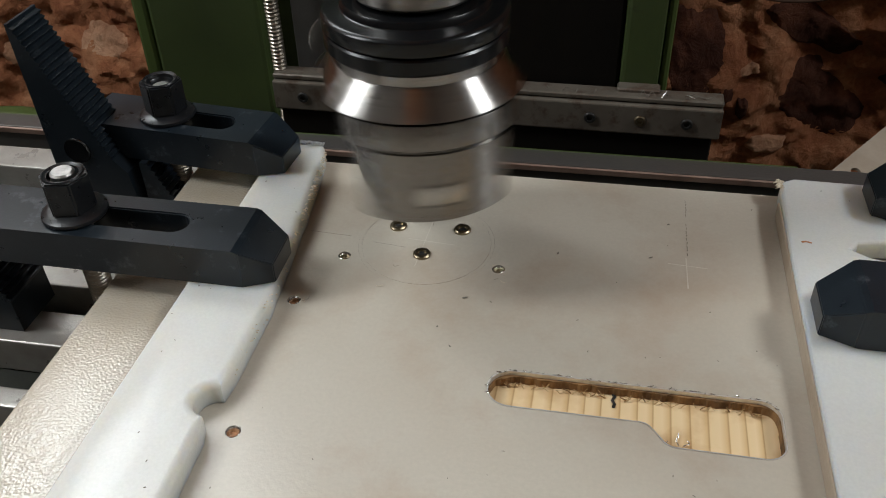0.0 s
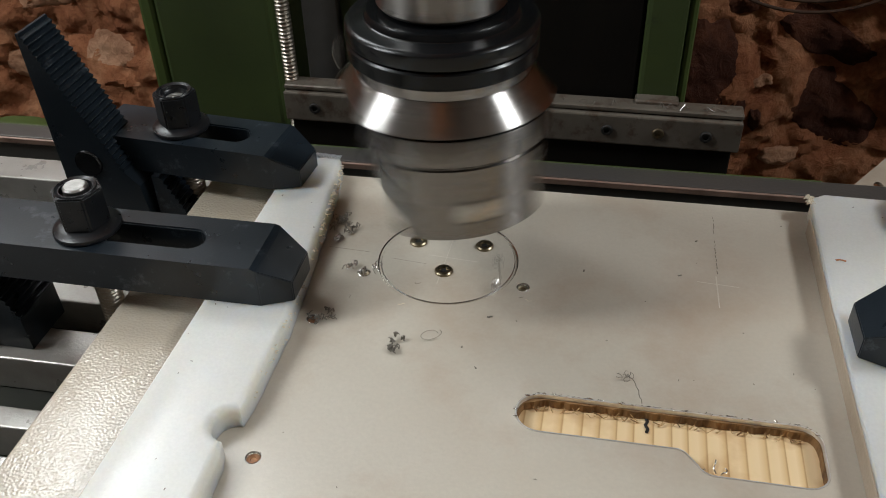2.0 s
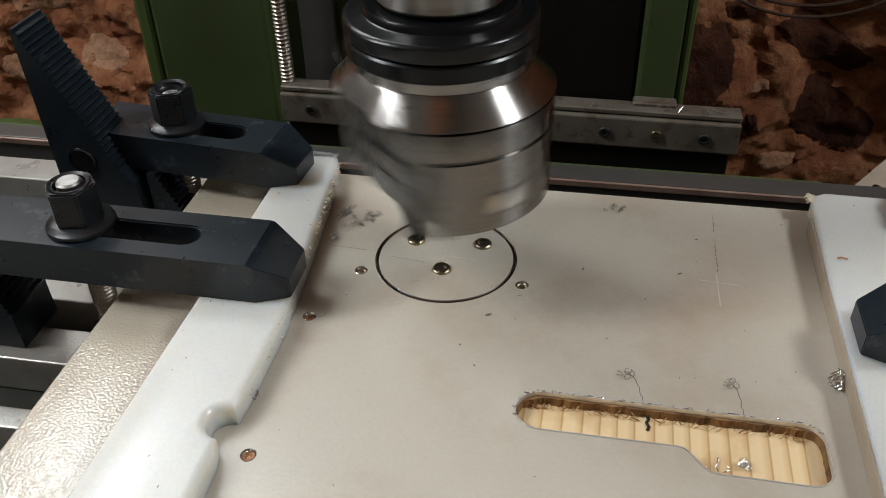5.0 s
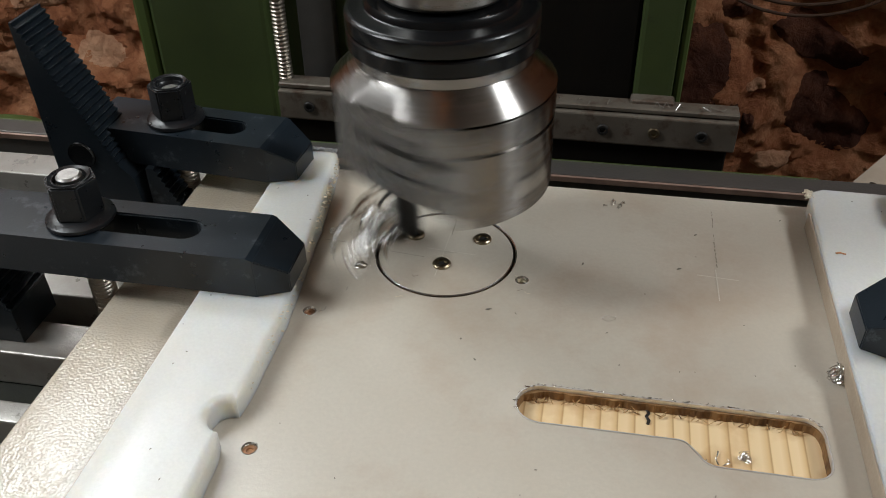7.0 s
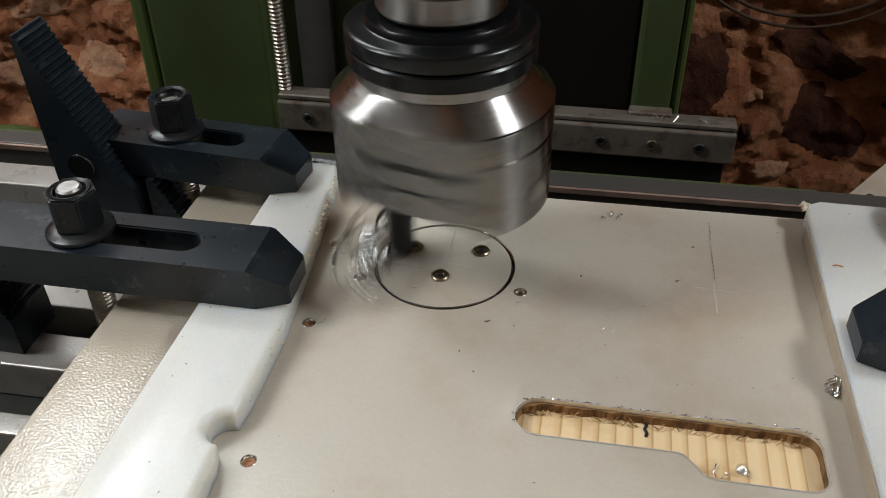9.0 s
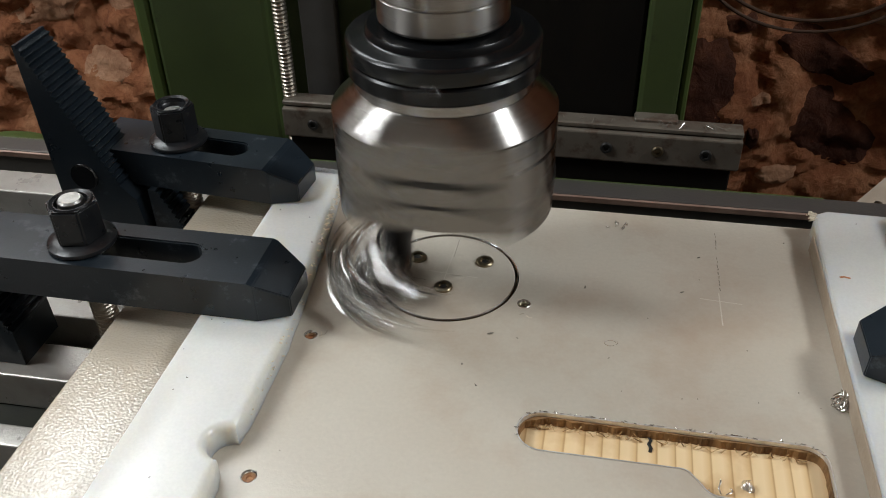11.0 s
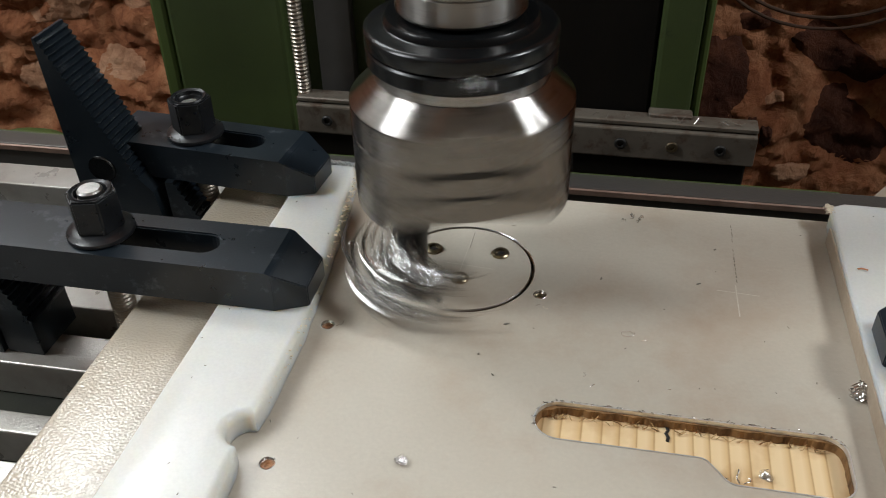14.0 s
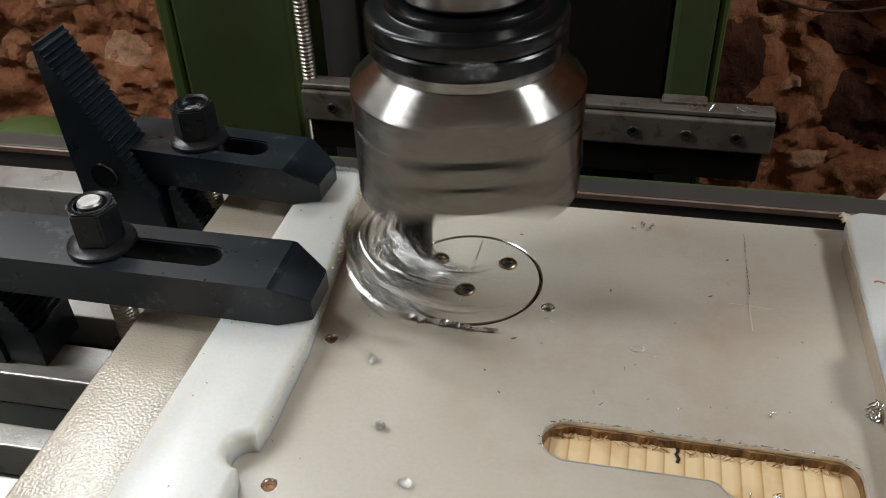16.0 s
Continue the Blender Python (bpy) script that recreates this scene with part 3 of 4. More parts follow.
    for k in range(n):  # a ragged outline a little inside the slot
        a, b = Vector(SLOT[k]), Vector(SLOT[(k + 1) % n])
        steps = max(1, int((b - a).length / 0.0007))
        for q in range(steps):
            p = a.lerp(b, q / steps)
            inward = Vector((-(b - a).y, (b - a).x)).normalized()
            back = 1.0 if p.y > -0.0700 else 0.45
            d = 0.0003 + back * (0.0009 * abs(noise.noise(Vector((p.x * 420, p.y * 420, 1)))) + 0.0014 * abs(noise.noise(Vector((p.x * 130, p.y * 130, 5)))))
            cut.append(tuple(p + inward * d))
    wood = thing("wooden_base", "pine base board under the plate, cut through the slot", "wooden board", rides=True)
    ring_hole = circle(0, 0, R1, 96)
    part("upper_board", sheet([(-0.066, -0.26), (0.205, -0.26), (0.205, 0.052), (-0.066, 0.052)], [cut, ring_hole], -0.0050, -0.0017), M_SCORCH, wood, "scorched and torn pocket rim")
    part("wood_core", lathe([(0, -0.0050), (R0, -0.0050), (R0, -0.0017), (0, -0.0017)], 64), M_SCORCH, wood)
    part("lower_board", box(-0.066, 0.205, -0.26, 0.052, -0.0298, -0.0051), M_WOOD, wood)
    crack = [(0.0792, -0.0675, -0.0048), (0.0797, -0.0690, -0.0048), (0.0790, -0.0705, -0.0048), (0.0798, -0.0722, -0.0048), (0.0794, -0.0738, -0.0048)]
    part("crack", tube(crack, 0.0006, 5, flat=0.4), M_DARKSTEEL, wood, "dark split in the wood")
    for k in range(80):  # torn wood fibres along the pocket's rim, most of them lying lengthwise
        x, front = random.uniform(0.038, 0.131), k % 4 == 3
        if front and x < 0.10:
            x = random.uniform(0.10, 0.131)
        y = -0.0910 + random.uniform(0, 0.0010) if front else -0.0688 - random.uniform(0, 0.0014)
        run = random.choice((-1, 1)) * random.uniform(6, 30) * 1e-4
        pts = [(x, y + 0.0006, -0.0030 - random.uniform(0, 15) * 1e-4), (x + run * 0.5, y - random.uniform(0, 5) * 1e-4, -0.0040), (x + run, y - random.uniform(0, 8) * 1e-4, -0.0047)]
        part("fibre", tube(pts, random.uniform(0.00008, 0.00028), 4), M_FIBRE if k % 3 else M_SCORCH, wood)
    bm = bmesh.new()  # a bright ragged burr on the slot's back rim and round ends
    for k in range(110):
        p = Vector(SLOT[random.randrange(len(SLOT))]) if k % 2 else Vector((random.uniform(0.046, 0.126), -0.0671))
        if p.y < -0.0790:
            continue
        p += Vector((random.uniform(-4, 4) * 1e-4, random.uniform(-1, 5) * 1e-4))
        tube([(p.x, p.y, 0.0), (p.x + random.uniform(-6, 6) * 1e-4, p.y + random.uniform(-3, 4) * 1e-4, random.uniform(2, 6) * 1e-4), (p.x + random.uniform(-12, 12) * 1e-4, p.y + random.uniform(-3, 3) * 1e-4, 0.0002)], random.uniform(0.6, 1.7) * 1e-4, 4, bm)
    tagged(part("burr", bm, M_SWARF, plate, "bright ragged burr on the slot rim"), kind="stuff")
    # scribed lines and pencil marks
    marks = thing("scribed_lines", "pencil and scratch layout lines on the plate", "marking", pose(0, 0, 0.0002), kind="stuff", rides=True)

    def line(a, b, w, mat):
        a, b = Vector(a), Vector(b)
        n = (b - a).normalized().cross(Vector((0, 0, 1))) * w
        bm = bmesh.new()
        bm.faces.new([bm.verts.new((*q, 0)) for q in ((a + n).xy, (b + n).xy, (b - n).xy, (a - n).xy)])
        part("scribed_line", bm, mat, marks)
    for k in range(16):
        y = 0.047 - k * 0.0025
        x = 0.1055 + (y - 0.047) * 0.004
        if random.random() < 0.85:
            line((x + random.uniform(-1, 1) * 2e-4, y, 0), (x + random.uniform(-1, 1) * 2e-4, y - random.uniform(0.0012, 0.0026), 0), random.uniform(0.00008, 0.0002), M_INK)
    line((0.1047, 0.006, 0), (0.1050, -0.013, 0), 0.00022, M_SCRATCH)
    line((0.0975, 0.0015, 0), (0.1130, 0.0005, 0), 0.00018, M_SCRATCH)
    line((0.0, 0.020, 0), (-0.0015, -0.016, 0), 0.00012, M_SCRATCH)
    line((-0.008, 0.0015, 0), (0.012, 0.0, 0), 0.00018, M_SCRATCH)
    line((0.0005, 0.024, 0), (0.0003, 0.012, 0), 0.0001, M_INK)
    line((-0.022, -0.003, 0), (-0.008, -0.0045, 0), 0.00008, M_INK)
    line((-0.050, 0.0005, 0), (-0.032, -0.0005, 0), 0.0001, M_INK)


# ---- boards and strips ----
def build_boards():
    board = solid("textured_board", box(-0.1195, -0.0665, -0.26, 0.053, -0.0298, 0.0, 0.0015, 3), M_BOARD,
                  "cream embossed polyethylene board lying on the table", "plastic board", rides=True, smooth=True)
    ys = [0.0548 - (0.0548 + 0.0900) * k / 20 for k in range(21)]
    edge = [(-0.0600 + 0.0120 * min(1, (0.0548 - y) / 0.11) ** 0.7 + 0.0005 * noise.noise(Vector((y * 160, 0, 0))), y) for y in ys]
    centre, cut_r = Vector((-0.0494, -0.1042)), 0.0062
    notch = arc(centre.x, centre.y, cut_r, 86, 262, 20)

    def outline(d):
        """The strip's plan with its inner edge and notch drawn back by d."""
        moved = [centre + (Vector(p) - centre) * (1 + d / cut_r) for p in notch]
        bite = [(min(p.x, -0.0484 - d), p.y) for p in moved]
        return [(x - d, y) for x, y in edge] + bite + [(-0.0486 - d, -0.1160), (-0.0482 - d, -0.13), (-0.0470 - d, -0.26), (-0.0835 + d * 0.3, -0.26), (-0.0815 + d * 0.3, 0.0540)]

    bm = bmesh.new()
    top, soft_r = 0.0092, 0.0030
    levels = [(0.0, 0.0003)] + [(soft_r * (1 - math.cos(math.pi * k / 10)), top - soft_r + soft_r * math.sin(math.pi * k / 10)) for k in range(6)]
    loops = [[bm.verts.new((x, y, z)) for x, y in outline(d)] for d, z in levels]
    for lo, hi in zip(loops, loops[1:]):
        for k in range(len(lo)):
            q = (k + 1) % len(lo)
            bm.faces.new((lo[k], lo[q], hi[q], hi[k]))
    for loop in (loops[0], loops[-1]):
        rim = [bm.edges.get((p, q)) for p, q in zip(loop, loop[1:] + loop[:1])]
        bmesh.ops.triangle_fill(bm, use_beauty=True, use_dissolve=False, edges=rim)
    strip = solid("plastic_strip", bm, M_STRIP, "white polyethylene strip with a rough edge and a rounded notch", "plastic strip", rides=True, smooth=True)
    right = [(0.1436, 0.050), (0.1430, 0.035), (0.1424, 0.0), (0.1424, -0.05), (0.1424, -0.11), (0.1420, -0.26), (0.215, -0.26), (0.215, -0.004)]
    right += [(0.180, 0.004), (0.172, 0.006), (0.1660, 0.0100), (0.1690, 0.0145), (0.178, 0.0165), (0.215, 0.0175), (0.215, 0.0575), (0.150, 0.0580), (0.1450, 0.0550)]
    strip2 = solid("plastic_strip", sheet(right, [], 0.0003, 0.0092), M_STRIP, "white polyethylene strip with a rusty fleck and a slit", "plastic strip", rides=True)
    bev = strip2.modifiers.new("worn", "BEVEL")
    bev.width, bev.segments, bev.limit_method, bev.angle_limit = 0.0014, 3, "ANGLE", radians(50)
    solid("support_board", box(0.161, 0.215, -0.26, 0.052, -0.003, 0.0001), M_BOARD, "cream plastic packing under the strip", "plastic board", rides=True)
    # thin slab that carries the shaded tone of the sawn inner face
    part("sawn_edge", box(0.1419, 0.1427, -0.26, 0.040, 0.0006, 0.0080, 0.0003), M_SAWN_SHADE, strip2, "sawn inner edge in a tan that stands for its shade")
    # torn burrs along the back ends of the strips and the rough inner edge
    bm = bmesh.new()
    for k in range(150):
        x = random.uniform(-0.080, -0.060)
        y = 0.0545 + random.uniform(-0.0012, 0.0008)
        tube([(x, y, 0.0090), (x + random.uniform(-8, 8) * 1e-4, y + random.uniform(-3, 8) * 1e-4, 0.0098), (x + random.uniform(-15, 15) * 1e-4, y + random.uniform(-3, 12) * 1e-4, 0.0095 + random.uniform(0, 9) * 1e-4)], random.uniform(1.2, 3.2) * 1e-4, 4, bm)
    tagged(part("torn_end", bm, M_STRIP, strip, "white torn shavings on the sawn end"), kind="stuff")
    bm = bmesh.new()
    for k in range(130):
        y = random.uniform(-0.09, 0.052) if k % 3 else random.uniform(0.0, 0.052)
        x = -0.0600 + 0.0120 * min(1, (0.0548 - y) / 0.11) ** 0.7
        z = random.uniform(0.003, 0.0094)
        tube([(x - 4e-4, y, z), (x + random.uniform(2, 9) * 1e-4, y + random.uniform(-7, 7) * 1e-4, z + random.uniform(-4, 5) * 1e-4)], random.uniform(1.2, 4) * 1e-4, 4, bm)
    tagged(part("torn_edge", bm, M_BURR, strip, "ragged brownish burrs along the edge"), kind="stuff")
    bm = bmesh.new()
    for k in range(60):
        x, y = 0.1445 + random.uniform(-15, 15) * 1e-4, 0.0545 + random.uniform(-45, 15) * 1e-4
        tube([(x, y, 0.0088), (x - random.uniform(0, 12) * 1e-4, y + random.uniform(-9, 9) * 1e-4, 0.0090), (x - random.uniform(0, 20) * 1e-4, y + random.uniform(-9, 9) * 1e-4, 0.0085)], random.uniform(1.5, 4) * 1e-4, 4, bm)
    tagged(part("torn_corner", bm, M_BURR, strip2, "ragged burrs on the corner"), kind="stuff")
    solid("rust_fleck", tube([(0.1475, 0.0115, 0.0093), (0.1490, 0.0120, 0.0094), (0.1512, 0.0114, 0.0093)], 0.0005, 5, flat=0.3), M_RUST, "small rust fleck on the white strip", "stain", rides=True)


# ---- clamps ----
def clamp_bar(at, length, slot0, slot1, group):
    """A strap with a long slot and a bevelled nose; origin under the nose tip, the body runs to -x."""
    c = thing("clamp_strap", "black oxidised steel clamp strap with a long slot", "clamp", at, group, rides=True)
    w, h = 0.0140, 0.0166
    sl = arc(slot1, 0, 0.0056, 90, -90, 10) + arc(slot0, 0, 0.0056, 270, 90, 10)
    bm = sheet([(-length, -w), (-0.0135, -w), (-0.0135, w), (-length, w)], [sl], 0.0, h)
    bmesh.ops.recalc_face_normals(bm, faces=bm.faces)
    sharp = [e for e in bm.edges if len(e.link_faces) == 2 and e.calc_face_angle(0) > 1.0 and all(v.co.x < -0.02 for v in e.verts)]
    bmesh.ops.bevel(bm, geom=sharp, offset=0.0006, segments=2, affect="EDGES")
    part("body", bm, M_BLACK, c)
    # the nose: tapered in plan and falling at the top
    bm = bmesh.new()
    low = [(-0.0135, -w), (-0.0112, -w), (0.0, -w * 0.66), (0.0, w * 0.66), (-0.0112, w), (-0.0135, w)]
    vl = [bm.verts.new((x, y, 0.0)) for x, y in low]
    mid = [bm.verts.new((x, y, z)) for (x, y), z in zip(low, (h, h * 0.95, h * 0.52, h * 0.52, h * 0.95, h))]
    bm.faces.new(list(reversed(vl)))
    for k in range(6):
        q = (k + 1) % 6
        bm.faces.new((vl[k], vl[q], mid[q], mid[k]))
    bm.faces.new((mid[0], mid[1], mid[4], mid[5]))
    bm.faces.new((mid[1], mid[2], mid[3], mid[4]))
    bmesh.ops.bevel(bm, geom=[e for e in bm.edges if all(v.co.x > -0.0134 for v in e.verts)], offset=0.0004, segments=2, affect="EDGES")
    part("nose", bm, M_BLACK, c, "bevelled clamp nose")
    return c


def hex_nut(at, group):
    """A tall flanged nut; origin on the strap."""
    nut = thing("flange_nut", "black flanged hexagon nut with worn edges", "nut", at, group, rides=True)
    part("flange", lathe([(0.0052, 0.0), (0.0122, 0.0), (0.0126, 0.0006), (0.0124, 0.0018), (0.0096, 0.0034), (0.0052, 0.0034)], 48), M_NUT, nut, smooth=True)
    a = 0.0083
    hexa = [(a / math.cos(math.pi / 6) * math.cos(math.pi / 3 * k), a / math.cos(math.pi / 6) * math.sin(math.pi / 3 * k)) for k in range(6)]
    bm = sheet(hexa, [circle(0, 0, 0.0060, 30)], 0.0030, 0.0178)
    bmesh.ops.recalc_face_normals(bm, faces=bm.faces)
    bmesh.ops.bevel(bm, geom=[e for e in bm.edges if len(e.link_faces) == 2 and e.calc_face_angle(0) > 0.8 and all(v.co.xy.length > 0.007 for v in e.verts)], offset=0.0007, segments=2, affect="EDGES")
    part("hexagon", bm, M_NUT, nut)
    part("bore_rim", lathe([(0.0060, 0.0176), (0.0074, 0.0184), (0.0078, 0.0177), (0.0060, 0.0160), (0.0052, 0.0140), (0.0052, 0.004)], 36), M_NUT, nut, "chamfered bore", smooth=True)
    return nut


def stud(at, top, group):
    s = thing("threaded_stud", "threaded steel stud standing in the table slot", "stud", at, group, rides=True)
    part("shank", threaded(0.0049, 0.00175, -0.048, top - 0.002, 24), M_STUD, s)
    part("end", lathe([(0.0, top), (0.0038, top), (0.0046, top - 0.0008), (0.0046, top - 0.003), (0, top - 0.003)], 30), M_DOME, s, "worn domed end", smooth=True)
    return s


def stairs(x0, z0, x1, z1, n):
    """Points of a saw-toothed slope from one corner to the other."""
    pts = []
    for k in range(n):
        xa, za = x0 + (x1 - x0) * k / n, z0 + (z1 - z0) * k / n
        xb, zb = x0 + (x1 - x0) * (k + 1) / n, z0 + (z1 - z0) * (k + 1) / n
        pts += [(xa - 0.0004, za), (xa + 0.0017, za - 0.0008)]
    return pts + [(x1, z1)]


def build_clamps():
    left = "clamps on the left strip"
    clamp_bar(pose(-0.0482, -0.0358, 0.0094), 0.200, -0.0800, -0.0415, left)
    clamp_bar(pose(-0.0690, 0.0372, 0.0094, 0, 0, -5.0), 0.0990, -0.060, -0.0325, left)
    right = "clamps on the right strip"
    clamp_bar(pose(0.1458, -0.0330, 0.0094, 0, 0, 180), 0.110, -0.070, -0.0400, right)
    clamp_bar(pose(0.1765, 0.0430, 0.0094, 0, 0, 180), 0.110, -0.070, -0.0400, right)
    for x, y, top, turn in ((-0.1311, -0.0355, 0.0192, 12), (-0.1288, 0.0428, 0.0150, 20)):
        hex_nut(pose(x, y, 0.0261, 0, 0, turn), "clamp nuts")
        stud(pose(x, y, 0.0), 0.0261 + top, "clamp studs")
    # stepped blocks under the straps' heels
    def step_block(at, points, y0, y1, hole=None):
        b = thing("step_block", "black stepped clamping block with saw teeth", "step block", at, "step blocks", rides=True)
        part("block", prism(points, y0, y1), M_BLACK, b)
        if hole:
            # no recess: a flat black disc stands for the shade inside the bore
            part("bore", lathe([(0, 0.0002), (0.0052, 0.0002), (0.0062, 0.0004), (0.0064, 0.0), (0.0064, -0.004)], 32), M_COLLAR, b, "black disc for the shaded cross bore", pose(hole[0], y0 - 0.0002, hole[1], 90, 0, 0))
        return b
    tall = [(-0.1785, -0.0298), (-0.1815, 0.0755), (-0.1802, 0.0755)] + stairs(-0.1798, 0.0740, -0.1500, 0.0125, 25) + [(-0.1440, 0.0060), (-0.1400, -0.0298)]
    step_block(pose(0, 0, 0), tall, 0.0225, 0.0440, (-0.1660, 0.0160))
    low = [(-0.1395, -0.0298), (-0.1395, 0.0095), (-0.1360, 0.0095)] + stairs(-0.1355, 0.0085, -0.1240, -0.0140, 9) + [(-0.1235, -0.0298)]
    step_block(pose(0, 0.002, 0), low, 0.0240, 0.0460)
    step_block(pose(-0.0410, -0.0730, 0), low, 0.0240, 0.0480)
    step_block(pose(-0.0418, -0.0730, 0), [(-0.2085, -0.0298), (-0.2085, 0.0090), (-0.1400, 0.0090), (-0.1400, -0.0298)], 0.0225, 0.0480)


# ---- spindle and boring head ----
HEAD = None


def build_spindle():
    global HEAD
    h = thing("boring_head", "turned steel boring head with black collars and a black bar", "boring head", pose(0, 0, 0))
    part("neck", lathe([(0, 0.30), (0.0218, 0.30), (0.0218, 0.1170), (0.0212, 0.1167), (0.0212, 0.1160), (0.0218, 0.1157), (0.0218, 0.1080), (0.0205, 0.1066), (0.0, 0.1066)], 72), M_STEEL, h, "polished steel spindle nose", smooth=True)
    part("upper_collar", lathe([(0.0, 0.1058), (0.0222, 0.1058), (0.0252, 0.1056), (0.0258, 0.1048), (0.0262, 0.1034), (0.0268, 0.1030), (0.0308, 0.1026), (0.0322, 0.1021), (0.0327, 0.1014), (0.0327, 0.0972), (0.0322, 0.0964), (0.0300, 0.0962), (0, 0.0962)], 72), M_COLLAR, h, "glossy black collar ring", smooth=True)
    part("lower_collar", lathe([(0.0, 0.0961), (0.0300, 0.0961), (0.0320, 0.0958), (0.0326, 0.0951), (0.0326, 0.0906), (0.0320, 0.0898), (0.0, 0.0896)], 72), M_COLLAR, h, "glossy black collar ring", smooth=True)
    part("band", lathe([(0.0, 0.0895), (0.0305, 0.0895), (0.0305, 0.0856), (0, 0.0856)], 72), M_STEEL, h, smooth=True)
    def flatted(bm, half):
        for v in bm.verts:
            v.co.y = max(-half, min(half, v.co.y))
        return bm
    part("cone", flatted(lathe([(0.0, 0.0855), (0.0308, 0.0855), (0.0312, 0.0850), (0.0389, 0.0775), (0.0393, 0.0768), (0.0, 0.0768)], 120), 0.0338), M_STEEL, h, "turned steel cone", smooth=True)
    part("joint", flatted(lathe([(0.0, 0.0767), (0.0376, 0.0767), (0.0376, 0.0759), (0, 0.0759)], 72), 0.0276), M_DARKSTEEL, h)
    part("body_ring", flatted(lathe([(0.0, 0.0758), (0.0391, 0.0758), (0.0393, 0.0754), (0.0393, 0.0664), (0.0389, 0.0660), (0.0, 0.0660)], 120), 0.0285), M_MILLED, h, smooth=True)
    # the slide: round ends, milled flats on both sides, runs along x
    f, r = 0.0242, 0.0392
    a = math.degrees(math.asin(f / r))
    out = arc(0, 0, r, -a, a, 20) + arc(0, 0, r, 180 - a, 180 + a, 20)
    bm = sheet(out, [], 0.0372, 0.0655)
    bmesh.ops.recalc_face_normals(bm, faces=bm.faces)
    bmesh.ops.bevel(bm, geom=[e for e in bm.edges if len(e.link_faces) == 2 and e.calc_face_angle(0) > 0.6], offset=0.0008, segments=2, affect="EDGES")
    part("slide", bm, M_MILLED, h, "milled slide with two flats", smooth=True)
    part("slide_gap", sheet([(x * 0.97, y * 0.97) for x, y in out], [], 0.0654, 0.0661), M_DARKSTEEL, h)
    for x in (-0.016, 0.0, 0.016):
        part("set_screw", lathe([(0, 0.0003), (0.0022, 0.0003), (0.0032, 0.0002), (0.0034, -0.002)], 24), M_DARKSTEEL, h, "sunk set screw", pose(x, -f, 0.0475, 90, 0, 0))
    for x in (-0.0135, 0.0135):
        part("set_screw", lathe([(0, 0.0003), (0.0026, 0.0003), (0.0034, 0.0002), (0.0036, -0.002)], 24), M_DARKSTEEL, h, "sunk set screw", pose(x, -0.0285, 0.0712, 90, 0, 0))
    part("gib_slit", box(-0.021, 0.021, f - 0.001, f + 0.0003, 0.0555, 0.0580), M_DARKSTEEL, h, "dark gib slit")
    part("gib_slit", box(-0.030, 0.030, f - 0.001, f + 0.0003, 0.0470, 0.0482), M_DARKSTEEL, h, "dark gib slit")
    part("cross_bore", lathe([(0.0040, 0.0006), (0.0048, 0.0004), (0.0048, -0.002), (0.0040, -0.002), (0.0040, 0.0)], 32), M_DARKSTEEL, h, "cross bore rim", pose(-r, 0, 0.0485, 90, 0, -90))
    part("bore_plug", lathe([(0, 0.0008), (0.0038, 0.0006), (0.0038, -0.002)], 32), M_BARE, h, "bright plug in the cross bore", pose(-r, 0, 0.0485, 90, 0, -90))
    # the bar with its cutting tip
    bar = part("boring_bar", lathe([(0, 0.040), (0.0075, 0.040), (0.0075, 0.0220), (0.0060, 0.0185), (0.0056, 0.0040), (0.0050, 0.0012), (0, 0.0012)], 32, centre=(0.0200, 0)), M_BAR, h, "black boring bar", smooth=True)
    part("cutting_tip", box(0.0228, 0.0276, -0.0012, 0.0016, -0.0012, 0.0042, 0.0003), M_CARBIDE, bar, "bright cutting tip")
    curl = [((0.0325 + 0.005 * math.sin(k / 9 * 3.1)) * math.cos(radians(82 + k * 0.8)), (0.0325 + 0.005 * math.sin(k / 9 * 3.1)) * math.sin(radians(82 + k * 0.8)), 0.086 + 0.0013 * k) for k in range(10)]
    part("caught_curl", tube(curl, 0.00025, 5), M_SWARF, h, "pale curl of swarf caught under the collar")
    HEAD = h


def swarf_coil(rng, turns, r, spread, reach, bm):
    """A springy metal ribbon, trailing behind the bar."""
    pts = []
    a, rad = radians(rng.uniform(-12, 60) * reach), rng.uniform(0.019, 0.027 + 0.016 * reach)
    c = Vector((rad * math.cos(a), rad * math.sin(a), rng.uniform(0.002, 0.018)))
    d = Vector((-math.sin(a) + rng.uniform(-0.5, 0.5), math.cos(a) + rng.uniform(-0.5, 0.5), rng.uniform(-0.3, 0.3))).normalized()
    u = d.orthogonal().normalized()
    v = d.cross(u)
    n = int(turns * 10)
    for k in range(n):
        s = k / 10 * 2 * math.pi
        p = c + d * spread * (k / n - 0.5) + r * (math.cos(s) * u + math.sin(s) * v)
        pts.append((p.x, p.y, max(0.0015, p.z)))
    tube(pts, rng.uniform(3.5, 6.5) * 1e-4, 4, bm, 0.45)


